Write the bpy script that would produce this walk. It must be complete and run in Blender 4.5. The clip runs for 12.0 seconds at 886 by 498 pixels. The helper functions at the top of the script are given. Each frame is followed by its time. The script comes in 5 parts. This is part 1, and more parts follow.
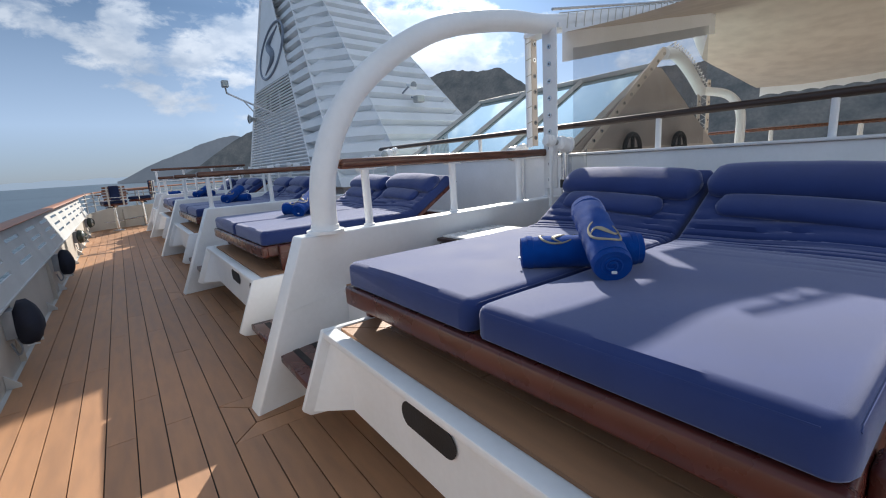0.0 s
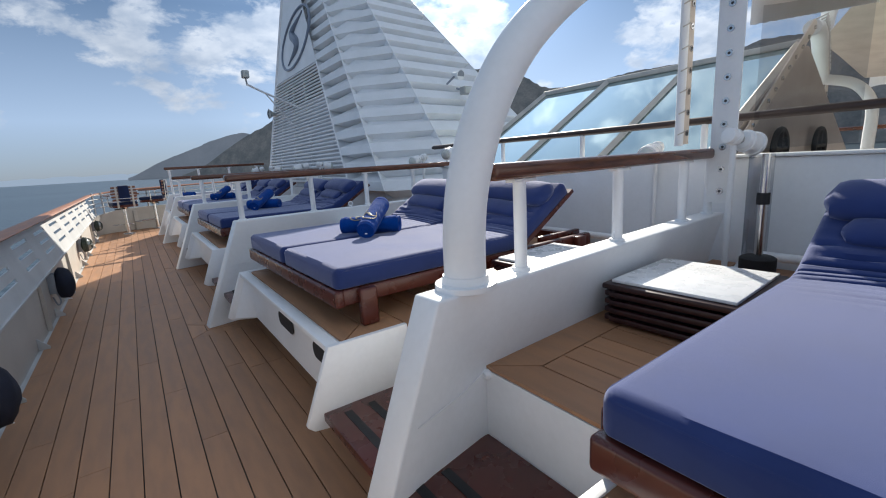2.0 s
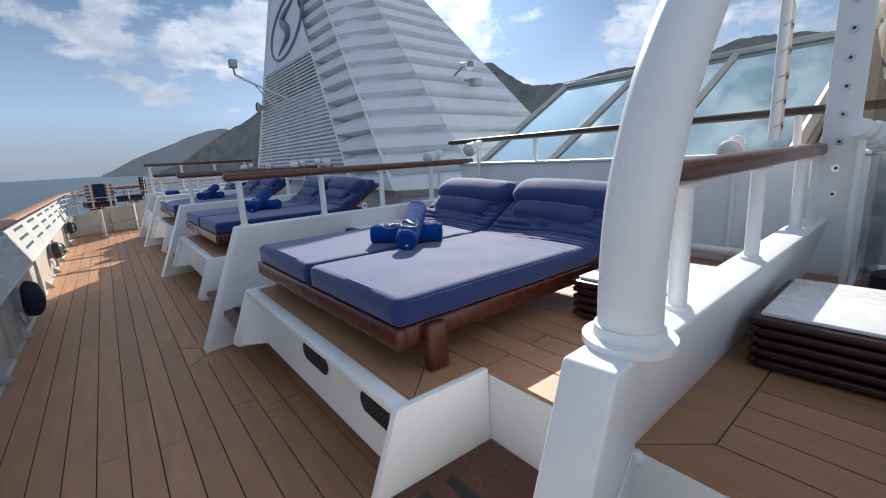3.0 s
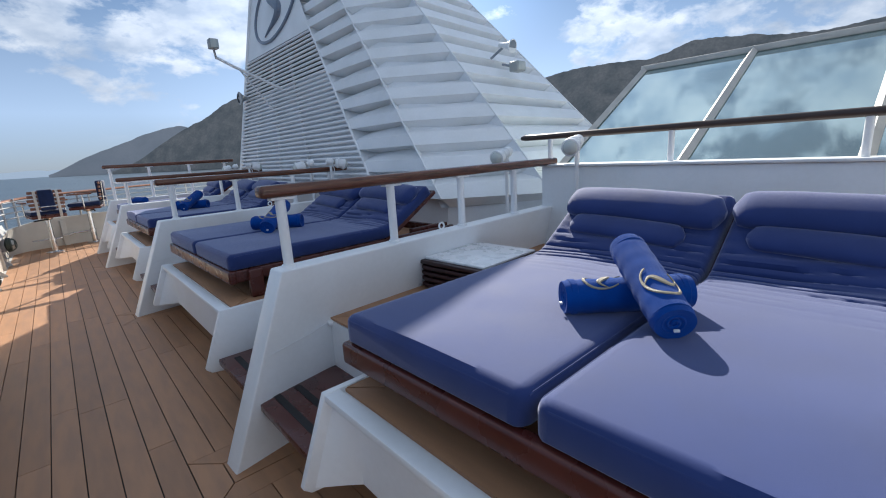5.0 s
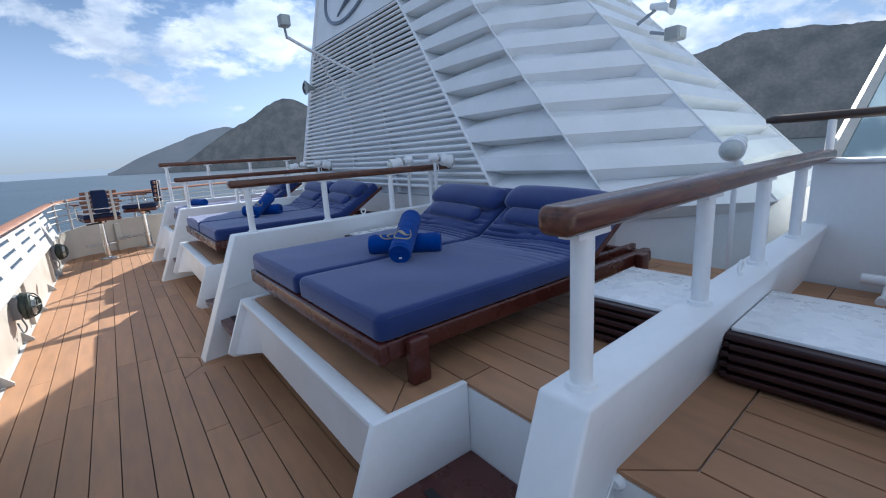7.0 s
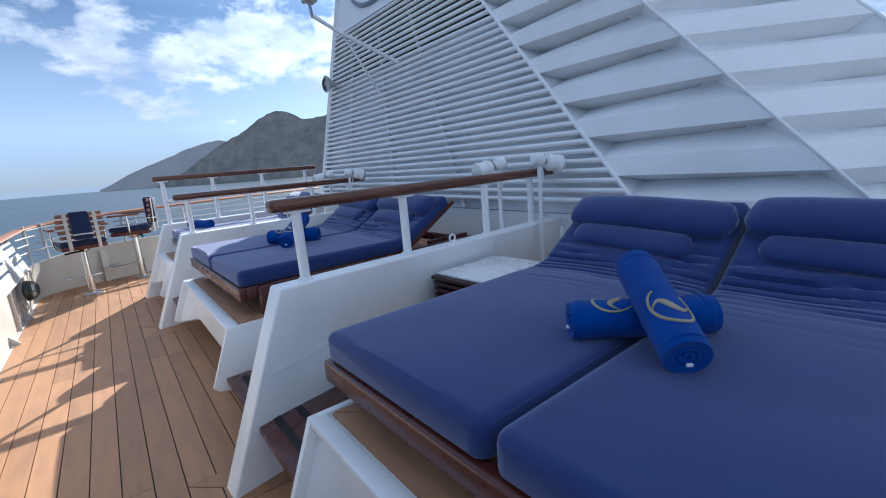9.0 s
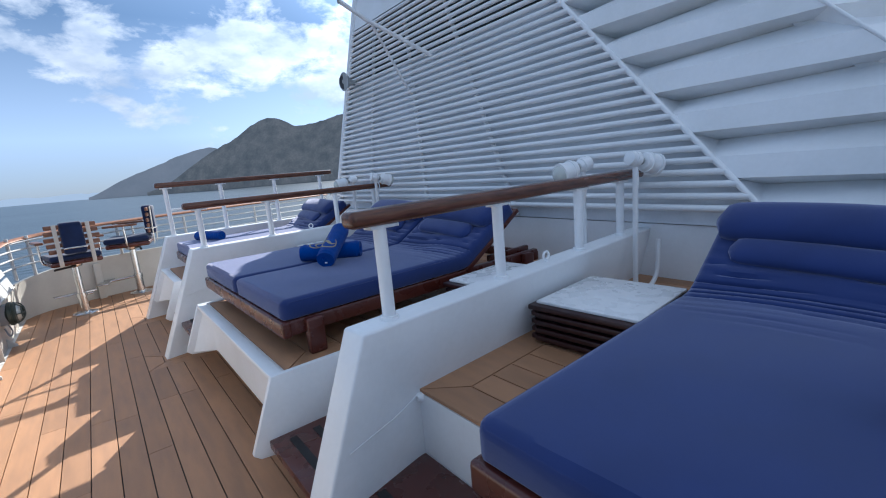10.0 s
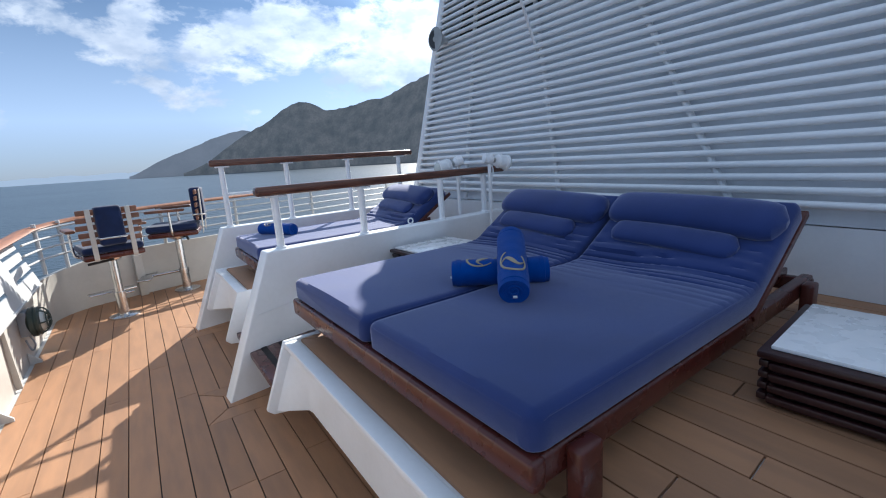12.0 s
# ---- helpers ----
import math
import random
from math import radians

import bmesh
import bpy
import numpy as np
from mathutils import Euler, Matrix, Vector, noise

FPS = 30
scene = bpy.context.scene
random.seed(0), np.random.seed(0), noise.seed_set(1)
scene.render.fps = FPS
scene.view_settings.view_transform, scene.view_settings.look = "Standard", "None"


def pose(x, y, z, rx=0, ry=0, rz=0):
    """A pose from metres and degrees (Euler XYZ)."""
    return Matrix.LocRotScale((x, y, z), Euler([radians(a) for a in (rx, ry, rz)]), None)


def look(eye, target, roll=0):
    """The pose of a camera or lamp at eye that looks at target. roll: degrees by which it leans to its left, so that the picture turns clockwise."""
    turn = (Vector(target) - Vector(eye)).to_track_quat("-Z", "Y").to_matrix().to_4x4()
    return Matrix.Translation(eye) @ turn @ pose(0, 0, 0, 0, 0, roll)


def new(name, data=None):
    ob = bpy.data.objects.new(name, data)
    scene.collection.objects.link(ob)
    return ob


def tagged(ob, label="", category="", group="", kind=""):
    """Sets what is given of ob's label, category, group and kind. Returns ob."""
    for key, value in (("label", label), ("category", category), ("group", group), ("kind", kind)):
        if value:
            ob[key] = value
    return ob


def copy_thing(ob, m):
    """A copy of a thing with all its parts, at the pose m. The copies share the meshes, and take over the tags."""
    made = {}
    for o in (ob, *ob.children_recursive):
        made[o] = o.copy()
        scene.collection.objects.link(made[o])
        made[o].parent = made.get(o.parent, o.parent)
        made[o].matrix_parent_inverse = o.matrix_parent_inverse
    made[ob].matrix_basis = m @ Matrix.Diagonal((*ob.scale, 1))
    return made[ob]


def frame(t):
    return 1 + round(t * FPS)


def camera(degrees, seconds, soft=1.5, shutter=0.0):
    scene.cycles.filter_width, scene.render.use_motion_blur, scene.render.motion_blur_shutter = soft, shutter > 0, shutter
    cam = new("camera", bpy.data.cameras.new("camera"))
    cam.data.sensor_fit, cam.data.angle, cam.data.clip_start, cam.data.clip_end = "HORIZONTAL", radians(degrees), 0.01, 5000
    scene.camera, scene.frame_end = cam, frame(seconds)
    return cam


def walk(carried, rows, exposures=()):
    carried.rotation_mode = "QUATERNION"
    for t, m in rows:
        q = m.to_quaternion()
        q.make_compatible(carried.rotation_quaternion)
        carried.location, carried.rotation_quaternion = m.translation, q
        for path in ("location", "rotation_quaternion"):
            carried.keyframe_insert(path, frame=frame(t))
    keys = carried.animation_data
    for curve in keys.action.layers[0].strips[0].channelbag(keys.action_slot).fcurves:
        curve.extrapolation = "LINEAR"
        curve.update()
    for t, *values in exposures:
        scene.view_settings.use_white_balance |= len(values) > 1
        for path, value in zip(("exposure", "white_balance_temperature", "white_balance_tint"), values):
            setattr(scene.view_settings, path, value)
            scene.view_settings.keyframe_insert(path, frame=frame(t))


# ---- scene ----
cam = camera(91.4, 12.0, soft=1.1)
PATH = [
    (0, (0.147, 0.256, 1.256), (1.3, 1.841, 0.859), -3.6),
    (0.5, (0.144, 0.567, 1.275), (1.29, 2.156, 0.875), -3.4),
    (1, (0.205, 0.869, 1.279), (1.342, 2.465, 0.877), -3.3),
    (1.5, (0.243, 1.178, 1.303), (1.368, 2.781, 0.899), -3.4),
    (2, (0.174, 1.497, 1.328), (1.301, 3.1, 0.925), -3.3),
    (2.5, (0.136, 1.804, 1.326), (1.284, 3.389, 0.915), -3.2),
    (3, (0.144, 2.127, 1.348), (1.327, 3.683, 0.927), -3.2),
    (5, (0.151, 3.644, 1.413), (1.439, 5.11, 0.974), -3.4),
    (5.5, (0.162, 4.052, 1.409), (1.436, 5.53, 0.971), -3.4),
    (6, (0.194, 4.416, 1.438), (1.437, 5.919, 0.995), -3.5),
    (6.5, (0.203, 4.821, 1.424), (1.403, 6.359, 0.984), -3.5),
    (7, (0.214, 5.204, 1.413), (1.382, 6.77, 0.98), -3.5),
    (7.2, (0.222, 5.356, 1.413), (1.382, 6.928, 0.984), -3.6),
    (9, (0.323, 6.706, 1.418), (1.513, 8.264, 1.02), -4.8),
    (9.5, (0.294, 7.109, 1.423), (1.503, 8.656, 1.042), -4.9),
    (10, (0.268, 7.456, 1.426), (1.488, 8.996, 1.053), -5.0),
    (10.5, (0.28, 7.82, 1.438), (1.495, 9.365, 1.065), -5.0),
    (11, (0.249, 8.179, 1.437), (1.446, 9.734, 1.05), -4.5),
    (11.5, (0.265, 8.544, 1.41), (1.422, 10.125, 1.008), -4.1),
    (12, (0.268, 8.938, 1.422), (1.386, 10.542, 1.002), -3.8),
]
walk(cam, [(t, look(eye, target, roll)) for t, eye, target, roll in PATH], [(0.0, 0.60, 5880, 10), (3.0, 0.56, 5880, 10), (5.0, 0.72, 5760, 10), (9.0, 0.95, 5400, 10), (12.0, 0.88, 5540, 10)])

# ---- light ----
SUN_AZ, SUN_EL = 41.5, 29.0
CLOUD_SHIFT = (0.35, 0.1, 0.0)
world = bpy.data.worlds.new("world")
scene.world = world
world.use_nodes = True
wn, wl = world.node_tree.nodes, world.node_tree.links
wn.clear()
w_out = wn.new("ShaderNodeOutputWorld")
w_bg = wn.new("ShaderNodeBackground")
w_sky = wn.new("ShaderNodeTexSky")
w_sky.sky_type = "NISHITA"
w_sky.sun_disc = False
w_sky.sun_elevation = radians(SUN_EL)
w_sky.sun_rotation = radians(SUN_AZ)
w_sky.air_density, w_sky.dust_density, w_sky.ozone_density = 1.0, 0.25, 2.5
w_bg.inputs["Strength"].default_value = 0.055
w_co = wn.new("ShaderNodeTexCoord")
w_sep = wn.new("ShaderNodeSeparateXYZ")
wl.new(w_co.outputs["Generated"], w_sep.inputs["Vector"])


def w_noise(scale, detail, rough, flat, shift, distort=0.0):
    mp = wn.new("ShaderNodeMapping")
    mp.inputs["Scale"].default_value = (1.0, 1.0, flat)
    mp.inputs["Location"].default_value = shift
    t = wn.new("ShaderNodeTexNoise")
    t.inputs["Scale"].default_value, t.inputs["Detail"].default_value = scale, detail
    t.inputs["Roughness"].default_value, t.inputs["Distortion"].default_value = rough, distort
    wl.new(w_co.outputs["Generated"], mp.inputs["Vector"])
    wl.new(mp.outputs["Vector"], t.inputs["Vector"])
    return t.outputs["Fac"]


def w_range(value, a, b, c=0.0, d=1.0):
    r = wn.new("ShaderNodeMapRange")
    for key, x in zip(("From Min", "From Max", "To Min", "To Max"), (a, b, c, d)):
        r.inputs[key].default_value = x
    wl.new(value, r.inputs["Value"])
    return r.outputs["Result"]


def w_math(op, a, b):
    m = wn.new("ShaderNodeMath")
    m.operation = op
    wl.new(a, m.inputs[0])
    if isinstance(b, float):
        m.inputs[1].default_value = b
    else:
        wl.new(b, m.inputs[1])
    return m.outputs["Value"]


def w_mix(fac, a, b):
    m = wn.new("ShaderNodeMix")
    m.data_type = "RGBA"
    for key, x in (("Factor", fac), ("A", a), ("B", b)):
        if isinstance(x, (float, tuple)):
            m.inputs[key].default_value = x
        else:
            wl.new(x, m.inputs[key])
    return m.outputs["Result"]


# clear air: the sky's own gradient, evened out by a thin haze that pales towards the horizon
# high up, out of view, it is brightened to fill level surfaces
w_haze = wn.new("ShaderNodeValToRGB")
for p, c in ((0.0, (3.6, 4.25, 4.9, 1)), (0.10, (2.95, 3.75, 4.65, 1)), (0.30, (1.9, 2.85, 4.3, 1)), (0.60, (5.2, 6.3, 7.8, 1)), (1.0, (5.6, 6.9, 8.8, 1))):
    el = w_haze.color_ramp.elements.new(p) if p not in (0.0, 1.0) else w_haze.color_ramp.elements[int(p)]
    el.color = c
wl.new(w_sep.outputs["Z"], w_haze.inputs["Fac"])
w_clear = w_mix(0.84, w_sky.outputs["Color"], w_haze.outputs["Color"])
# broken cumulus, flattened towards the horizon
w_big = w_noise(5.0, 2.0, 0.5, 2.0, CLOUD_SHIFT)
w_fine = w_noise(12.0, 10.0, 0.60, 1.9, (0.3, 0.2, 0.4), 0.2)
w_dens = w_math("ADD", w_math("MULTIPLY", w_big, 0.45), w_math("MULTIPLY", w_fine, 0.65))


def w_bank(az, el, reach, gain):
    """Cloud banks: how near a direction of the sky lies to the middle of a bank."""
    d = wn.new("ShaderNodeVectorMath")
    d.operation = "DOT_PRODUCT"
    d.inputs[1].default_value = (math.sin(radians(az)) * math.cos(radians(el)), math.cos(radians(az)) * math.cos(radians(el)), math.sin(radians(el)))
    wl.new(w_co.outputs["Generated"], d.inputs[0])
    return w_range(d.outputs["Value"], math.cos(radians(reach)), 1.0, 0.0, gain)


BANKS = ((-6, 16, 4, 0.10), (1, 15.5, 5.5, 0.10), (6, 13.2, 6, 0.115), (13, 13, 7, 0.12), (19, 15, 5, 0.10), (24, 12, 6, 0.11), (31, 13.5, 7, 0.13), (24, 9, 4, 0.06), (38, 14.5, 7, 0.13), (44, 14, 5, 0.12), (63, 12.5, 7, 0.11), (72, 12, 6, 0.09), (84, 12, 8, 0.08), (14.4, 9.8, 2.4, 0.08), (5, 8.2, 2.4, 0.07), (11.4, 5.6, 3, 0.06),
         # this row lies out of view, added as fill light and for skylight reflections
         (5, 26, 14, 0.05), (35, 24, 14, 0.08), (-65, 30, 45, 0.03), (180, 35, 55, 0.12), (57, 50, 28, 0.085), (0, 90, 52, 0.11))
for az, el, reach, gain in BANKS:
    w_dens = w_math("ADD", w_dens, w_bank(az, el, reach, gain))
w_cover = w_math("MULTIPLY", w_range(w_dens, 0.607, 0.70), w_range(w_sep.outputs["Z"], 0.045, 0.13))
w_tone = w_mix(w_range(w_noise(11.0, 6.0, 0.55, 2.0, (0.1, 0.5, 0.2)), 0.35, 0.65), (4.9, 5.7, 6.8, 1), (8.6, 8.9, 9.2, 1))
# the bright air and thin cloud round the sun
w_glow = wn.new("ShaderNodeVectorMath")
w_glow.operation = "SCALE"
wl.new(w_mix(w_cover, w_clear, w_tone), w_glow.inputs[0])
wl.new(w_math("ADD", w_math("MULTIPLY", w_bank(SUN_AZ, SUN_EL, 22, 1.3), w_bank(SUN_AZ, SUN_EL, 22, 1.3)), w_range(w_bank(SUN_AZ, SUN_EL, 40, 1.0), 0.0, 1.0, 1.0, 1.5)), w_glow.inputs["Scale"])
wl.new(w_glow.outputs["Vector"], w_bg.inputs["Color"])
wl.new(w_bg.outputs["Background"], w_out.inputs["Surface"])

sun = new("sun", bpy.data.lights.new("sun", "SUN"))
sun.data.energy, sun.data.angle, sun.data.color = 5.0, radians(0.55), (1.0, 0.88, 0.70)
_sa, _ca, _ce, _se = math.sin(radians(SUN_AZ)), math.cos(radians(SUN_AZ)), math.cos(radians(SUN_EL)), math.sin(radians(SUN_EL))
sun.matrix_world = look((30 * _sa * _ce, 30 * _ca * _ce, 30 * _se), (0, 0, 0))


# ---- materials ----
def material(name, colour, rough=0.5, metal=0.0, vary=0.12, scale=8.0, fine=120.0, bump=0.15, second=None, island=0.0, spec=0.5, stretch=(1, 1, 1), sheen=0.0):
    """A procedural surface: colour broken up at two scales, with a fine relief."""
    m = bpy.data.materials.new(name)
    m.use_nodes = True
    n, l = m.node_tree.nodes, m.node_tree.links
    b = n["Principled BSDF"]
    b.inputs["Metallic"].default_value = metal
    b.inputs["Specular IOR Level"].default_value = spec
    if sheen:
        b.inputs["Sheen Weight"].default_value = sheen
    co = n.new("ShaderNodeTexCoord")
    mp = n.new("ShaderNodeMapping")
    mp.inputs["Scale"].default_value = stretch
    l.new(co.outputs["Object"], mp.inputs["Vector"])
    big = n.new("ShaderNodeTexNoise")
    big.inputs["Scale"].default_value, big.inputs["Detail"].default_value = scale, 5.0
    small = n.new("ShaderNodeTexNoise")
    small.inputs["Scale"].default_value, small.inputs["Detail"].default_value = fine, 3.0
    for t in (big, small):
        l.new(mp.outputs["Vector"], t.inputs["Vector"])
    c2 = second or tuple(c * (1 - 2.2 * vary) for c in colour)
    ramp = n.new("ShaderNodeValToRGB")
    ramp.color_ramp.elements[0].position, ramp.color_ramp.elements[1].position = 0.32, 0.62
    ramp.color_ramp.elements[0].color, ramp.color_ramp.elements[1].color = (*c2, 1), (*colour, 1)
    l.new(big.outputs["Fac"], ramp.inputs["Fac"])
    hs = n.new("ShaderNodeHueSaturation")
    l.new(ramp.outputs["Color"], hs.inputs["Color"])
    val = n.new("ShaderNodeMapRange")
    val.inputs["To Min"].default_value, val.inputs["To Max"].default_value = 1 - vary, 1 + vary
    l.new(small.outputs["Fac"], val.inputs["Value"])
    last = val.outputs["Result"]
    if island:
        info = n.new("ShaderNodeObjectInfo")
        rnd = n.new("ShaderNodeMapRange")
        rnd.inputs["To Min"].default_value, rnd.inputs["To Max"].default_value = 1 - island, 1 + island
        l.new(info.outputs["Random"], rnd.inputs["Value"])
        mu = n.new("ShaderNodeMath")
        mu.operation = "MULTIPLY"
        l.new(last, mu.inputs[0])
        l.new(rnd.outputs["Result"], mu.inputs[1])
        last = mu.outputs["Value"]
    l.new(last, hs.inputs["Value"])
    l.new(hs.outputs["Color"], b.inputs["Base Color"])
    rr = n.new("ShaderNodeMapRange")
    rr.inputs["To Min"].default_value, rr.inputs["To Max"].default_value = max(0.02, rough - 0.1), min(1, rough + 0.1)
    l.new(big.outputs["Fac"], rr.inputs["Value"])
    l.new(rr.outputs["Result"], b.inputs["Roughness"])
    bp = n.new("ShaderNodeBump")
    bp.inputs["Strength"].default_value, bp.inputs["Distance"].default_value = bump, 0.004
    l.new(small.outputs["Fac"], bp.inputs["Height"])
    l.new(bp.outputs["Normal"], b.inputs["Normal"])
    return m


WHITE = material("white_paint", (0.86, 0.87, 0.88), 0.38, vary=0.03, scale=2.5, fine=40, bump=0.05, second=(0.80, 0.81, 0.81))
# cream and bulwark white, both set darker to tame the bulwark's sunlit side
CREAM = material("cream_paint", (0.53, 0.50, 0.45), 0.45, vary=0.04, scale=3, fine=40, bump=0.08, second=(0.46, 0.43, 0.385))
BULWHITE = material("bulwark_white_paint", (0.55, 0.555, 0.55), 0.45, vary=0.04, scale=3, fine=40, bump=0.06, second=(0.47, 0.475, 0.47))
DECK = material("deck_plank", (0.43, 0.230, 0.118), 0.55, vary=0.07, scale=3, fine=160, bump=0.25, second=(0.35, 0.190, 0.102), island=0.11, stretch=(6, 1, 1))
CAULK = material("black_caulk", (0.03, 0.027, 0.025), 0.7, vary=0.1)
WOOD = material("varnished_wood", (0.088, 0.021, 0.0145), 0.28, vary=0.025, scale=7, fine=60, bump=0.015, second=(0.070, 0.0165, 0.0115))
RAILWOOD = material("varnished_rail", (0.15, 0.060, 0.034), 0.24, vary=0.05, scale=5, fine=40, bump=0.02, second=(0.075, 0.030, 0.019), stretch=(1, 9, 9))
OLDRAIL = material("dull_dark_rail", (0.055, 0.034, 0.027), 0.5, vary=0.08, scale=5, fine=60, bump=0.08, second=(0.04, 0.026, 0.022), stretch=(9, 1, 9))
# white paint greyed for the shade behind the louvre bars
SHADEGREY = material("shaded_white_paint", (0.74, 0.76, 0.79), 0.5, vary=0.05, scale=3, fine=40, bump=0.04)
DARKWOOD = material("dark_slat_wood", (0.036, 0.0105, 0.0105), 0.4, vary=0.15, scale=6, fine=90, bump=0.1)
FABRIC = material("blue_canvas", (0.0265, 0.0455, 0.160), 0.8, vary=0.08, scale=5, fine=900, bump=0.16, second=(0.0218, 0.0382, 0.136), sheen=0.62, spec=0.15)
FABRIC.node_tree.nodes["Principled BSDF"].inputs["Sheen Roughness"].default_value = 0.42
FABRIC.node_tree.nodes["Principled BSDF"].inputs["Sheen Tint"].default_value = (0.80, 0.82, 0.98, 1)
TOWEL = material("blue_terry", (0.004, 0.058, 0.30), 0.95, vary=0.2, scale=14, fine=420, bump=0.6, second=(0.0035, 0.045, 0.24), sheen=0.12, spec=0.1)
GOLD = material("gold_thread", (0.36, 0.31, 0.21), 0.5, vary=0.1, fine=300, bump=0.4)
MARBLE = material("white_marble", (0.86, 0.865, 0.865), 0.28, vary=0.03, scale=16, fine=60, bump=0.02, second=(0.79, 0.805, 0.81))
STEEL = material("stainless_steel", (0.62, 0.62, 0.62), 0.22, metal=1.0, vary=0.05, fine=60, bump=0.03)
BLACK = material("black_rubber", (0.018, 0.018, 0.02), 0.7, vary=0.2, fine=120, bump=0.3)
COVER = material("navy_cover", (0.012, 0.016, 0.035), 0.8, vary=0.2, scale=12, fine=200, bump=0.5)
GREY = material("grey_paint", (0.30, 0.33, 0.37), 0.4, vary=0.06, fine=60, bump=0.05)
# near-black that stands in for shade inside ducts, throats and holes
DARK = material("inside_shade", (0.06, 0.065, 0.07), 0.8, vary=0.15)
# beige, warmed in place of sunlight glowing through the cloth
CANVAS = material("awning_canvas", (0.68, 0.60, 0.52), 0.8, vary=0.05, scale=4, fine=200, bump=0.3, second=(0.58, 0.50, 0.43))
LAMPGLASS = material("lamp_glass", (0.55, 0.58, 0.55), 0.1, vary=0.05, fine=60, bump=0.05)
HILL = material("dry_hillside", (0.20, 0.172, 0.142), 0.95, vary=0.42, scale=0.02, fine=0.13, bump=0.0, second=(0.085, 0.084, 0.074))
# paler base colour carries the haze over the headland
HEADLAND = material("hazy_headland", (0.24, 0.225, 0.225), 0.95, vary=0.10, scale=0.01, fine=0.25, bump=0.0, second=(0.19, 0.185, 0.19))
GLASS = material("tinted_glass", (0.50, 0.62, 0.62), 0.10, metal=0.8, vary=0.02, scale=1.5, fine=5, bump=0.0, spec=1.0)
for _l in [l for l in GLASS.node_tree.links if l.to_socket.name == "Roughness"]:
    GLASS.node_tree.links.remove(_l)
GLASS.node_tree.nodes["Principled BSDF"].inputs["Roughness"].default_value = 0.035


CAPWOOD = material("weathered_cap_wood", (0.36, 0.15, 0.065), 0.5, vary=0.12, scale=4, fine=60, bump=0.1, second=(0.24, 0.095, 0.042), stretch=(8, 1, 8))
EMBLEM = material("emblem_grey", (0.20, 0.24, 0.31), 0.4, vary=0.05, fine=40, bump=0.03)
LAMPGREY = material("lamp_grey", (0.42, 0.43, 0.42), 0.45, vary=0.1, fine=60, bump=0.1)
GREEN = material("dark_green_paint", (0.035, 0.055, 0.048), 0.45, vary=0.15, fine=80, bump=0.15)
NAVY = material("navy_cushion", (0.010, 0.022, 0.075), 0.8, vary=0.15, scale=10, fine=260, bump=0.4, sheen=0.2, spec=0.2)
SLATWOOD = material("brown_slat", (0.19, 0.082, 0.045), 0.4, vary=0.15, scale=8, fine=100, bump=0.1, second=(0.12, 0.05, 0.028))
ALU = material("aluminium_frame", (0.56, 0.54, 0.50), 0.6, metal=0.2, vary=0.06, fine=60, bump=0.05)
BEIGE = material("beige_panel", (0.47, 0.41, 0.37), 0.5, vary=0.06, scale=3, fine=50, bump=0.05)


def clear_vinyl():
    m = bpy.data.materials.new("clear_vinyl")
    m.use_nodes = True
    n, l = m.node_tree.nodes, m.node_tree.links
    n.remove(n["Principled BSDF"])
    tr, gl, mix, lw = n.new("ShaderNodeBsdfTransparent"), n.new("ShaderNodeBsdfGlossy"), n.new("ShaderNodeMixShader"), n.new("ShaderNodeTexNoise")
    tr.inputs["Color"].default_value = (0.72, 0.74, 0.77, 1)
    gl.inputs["Roughness"].default_value = 0.12
    mr = n.new("ShaderNodeMapRange")
    mr.inputs["To Min"].default_value, mr.inputs["To Max"].default_value = 0.05, 0.22
    lw.inputs["Scale"].default_value = 5.0
    l.new(lw.outputs["Fac"], mr.inputs["Value"])
    l.new(mr.outputs["Result"], mix.inputs["Fac"])
    l.new(tr.outputs["BSDF"], mix.inputs[1])
    l.new(gl.outputs["BSDF"], mix.inputs[2])
    l.new(mix.outputs["Shader"], n["Material Output"].inputs["Surface"])
    return m


VINYL = clear_vinyl()


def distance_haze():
    """Far mountains: the lit air in front of them, given off as an even haze colour."""
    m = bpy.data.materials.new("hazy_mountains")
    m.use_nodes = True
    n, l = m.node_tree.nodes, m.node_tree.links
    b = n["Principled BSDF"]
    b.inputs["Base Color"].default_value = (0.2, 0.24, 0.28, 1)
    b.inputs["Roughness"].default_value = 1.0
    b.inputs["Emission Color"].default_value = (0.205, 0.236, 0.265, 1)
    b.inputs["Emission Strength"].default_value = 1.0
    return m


FARHILL = distance_haze()
for _m, _air in ((HILL, 0.028), (HEADLAND, 0.052)):       # haze of the lit air, put on the hills as a faint glow
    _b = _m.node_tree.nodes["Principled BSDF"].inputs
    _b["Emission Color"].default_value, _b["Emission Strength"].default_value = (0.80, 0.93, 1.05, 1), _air


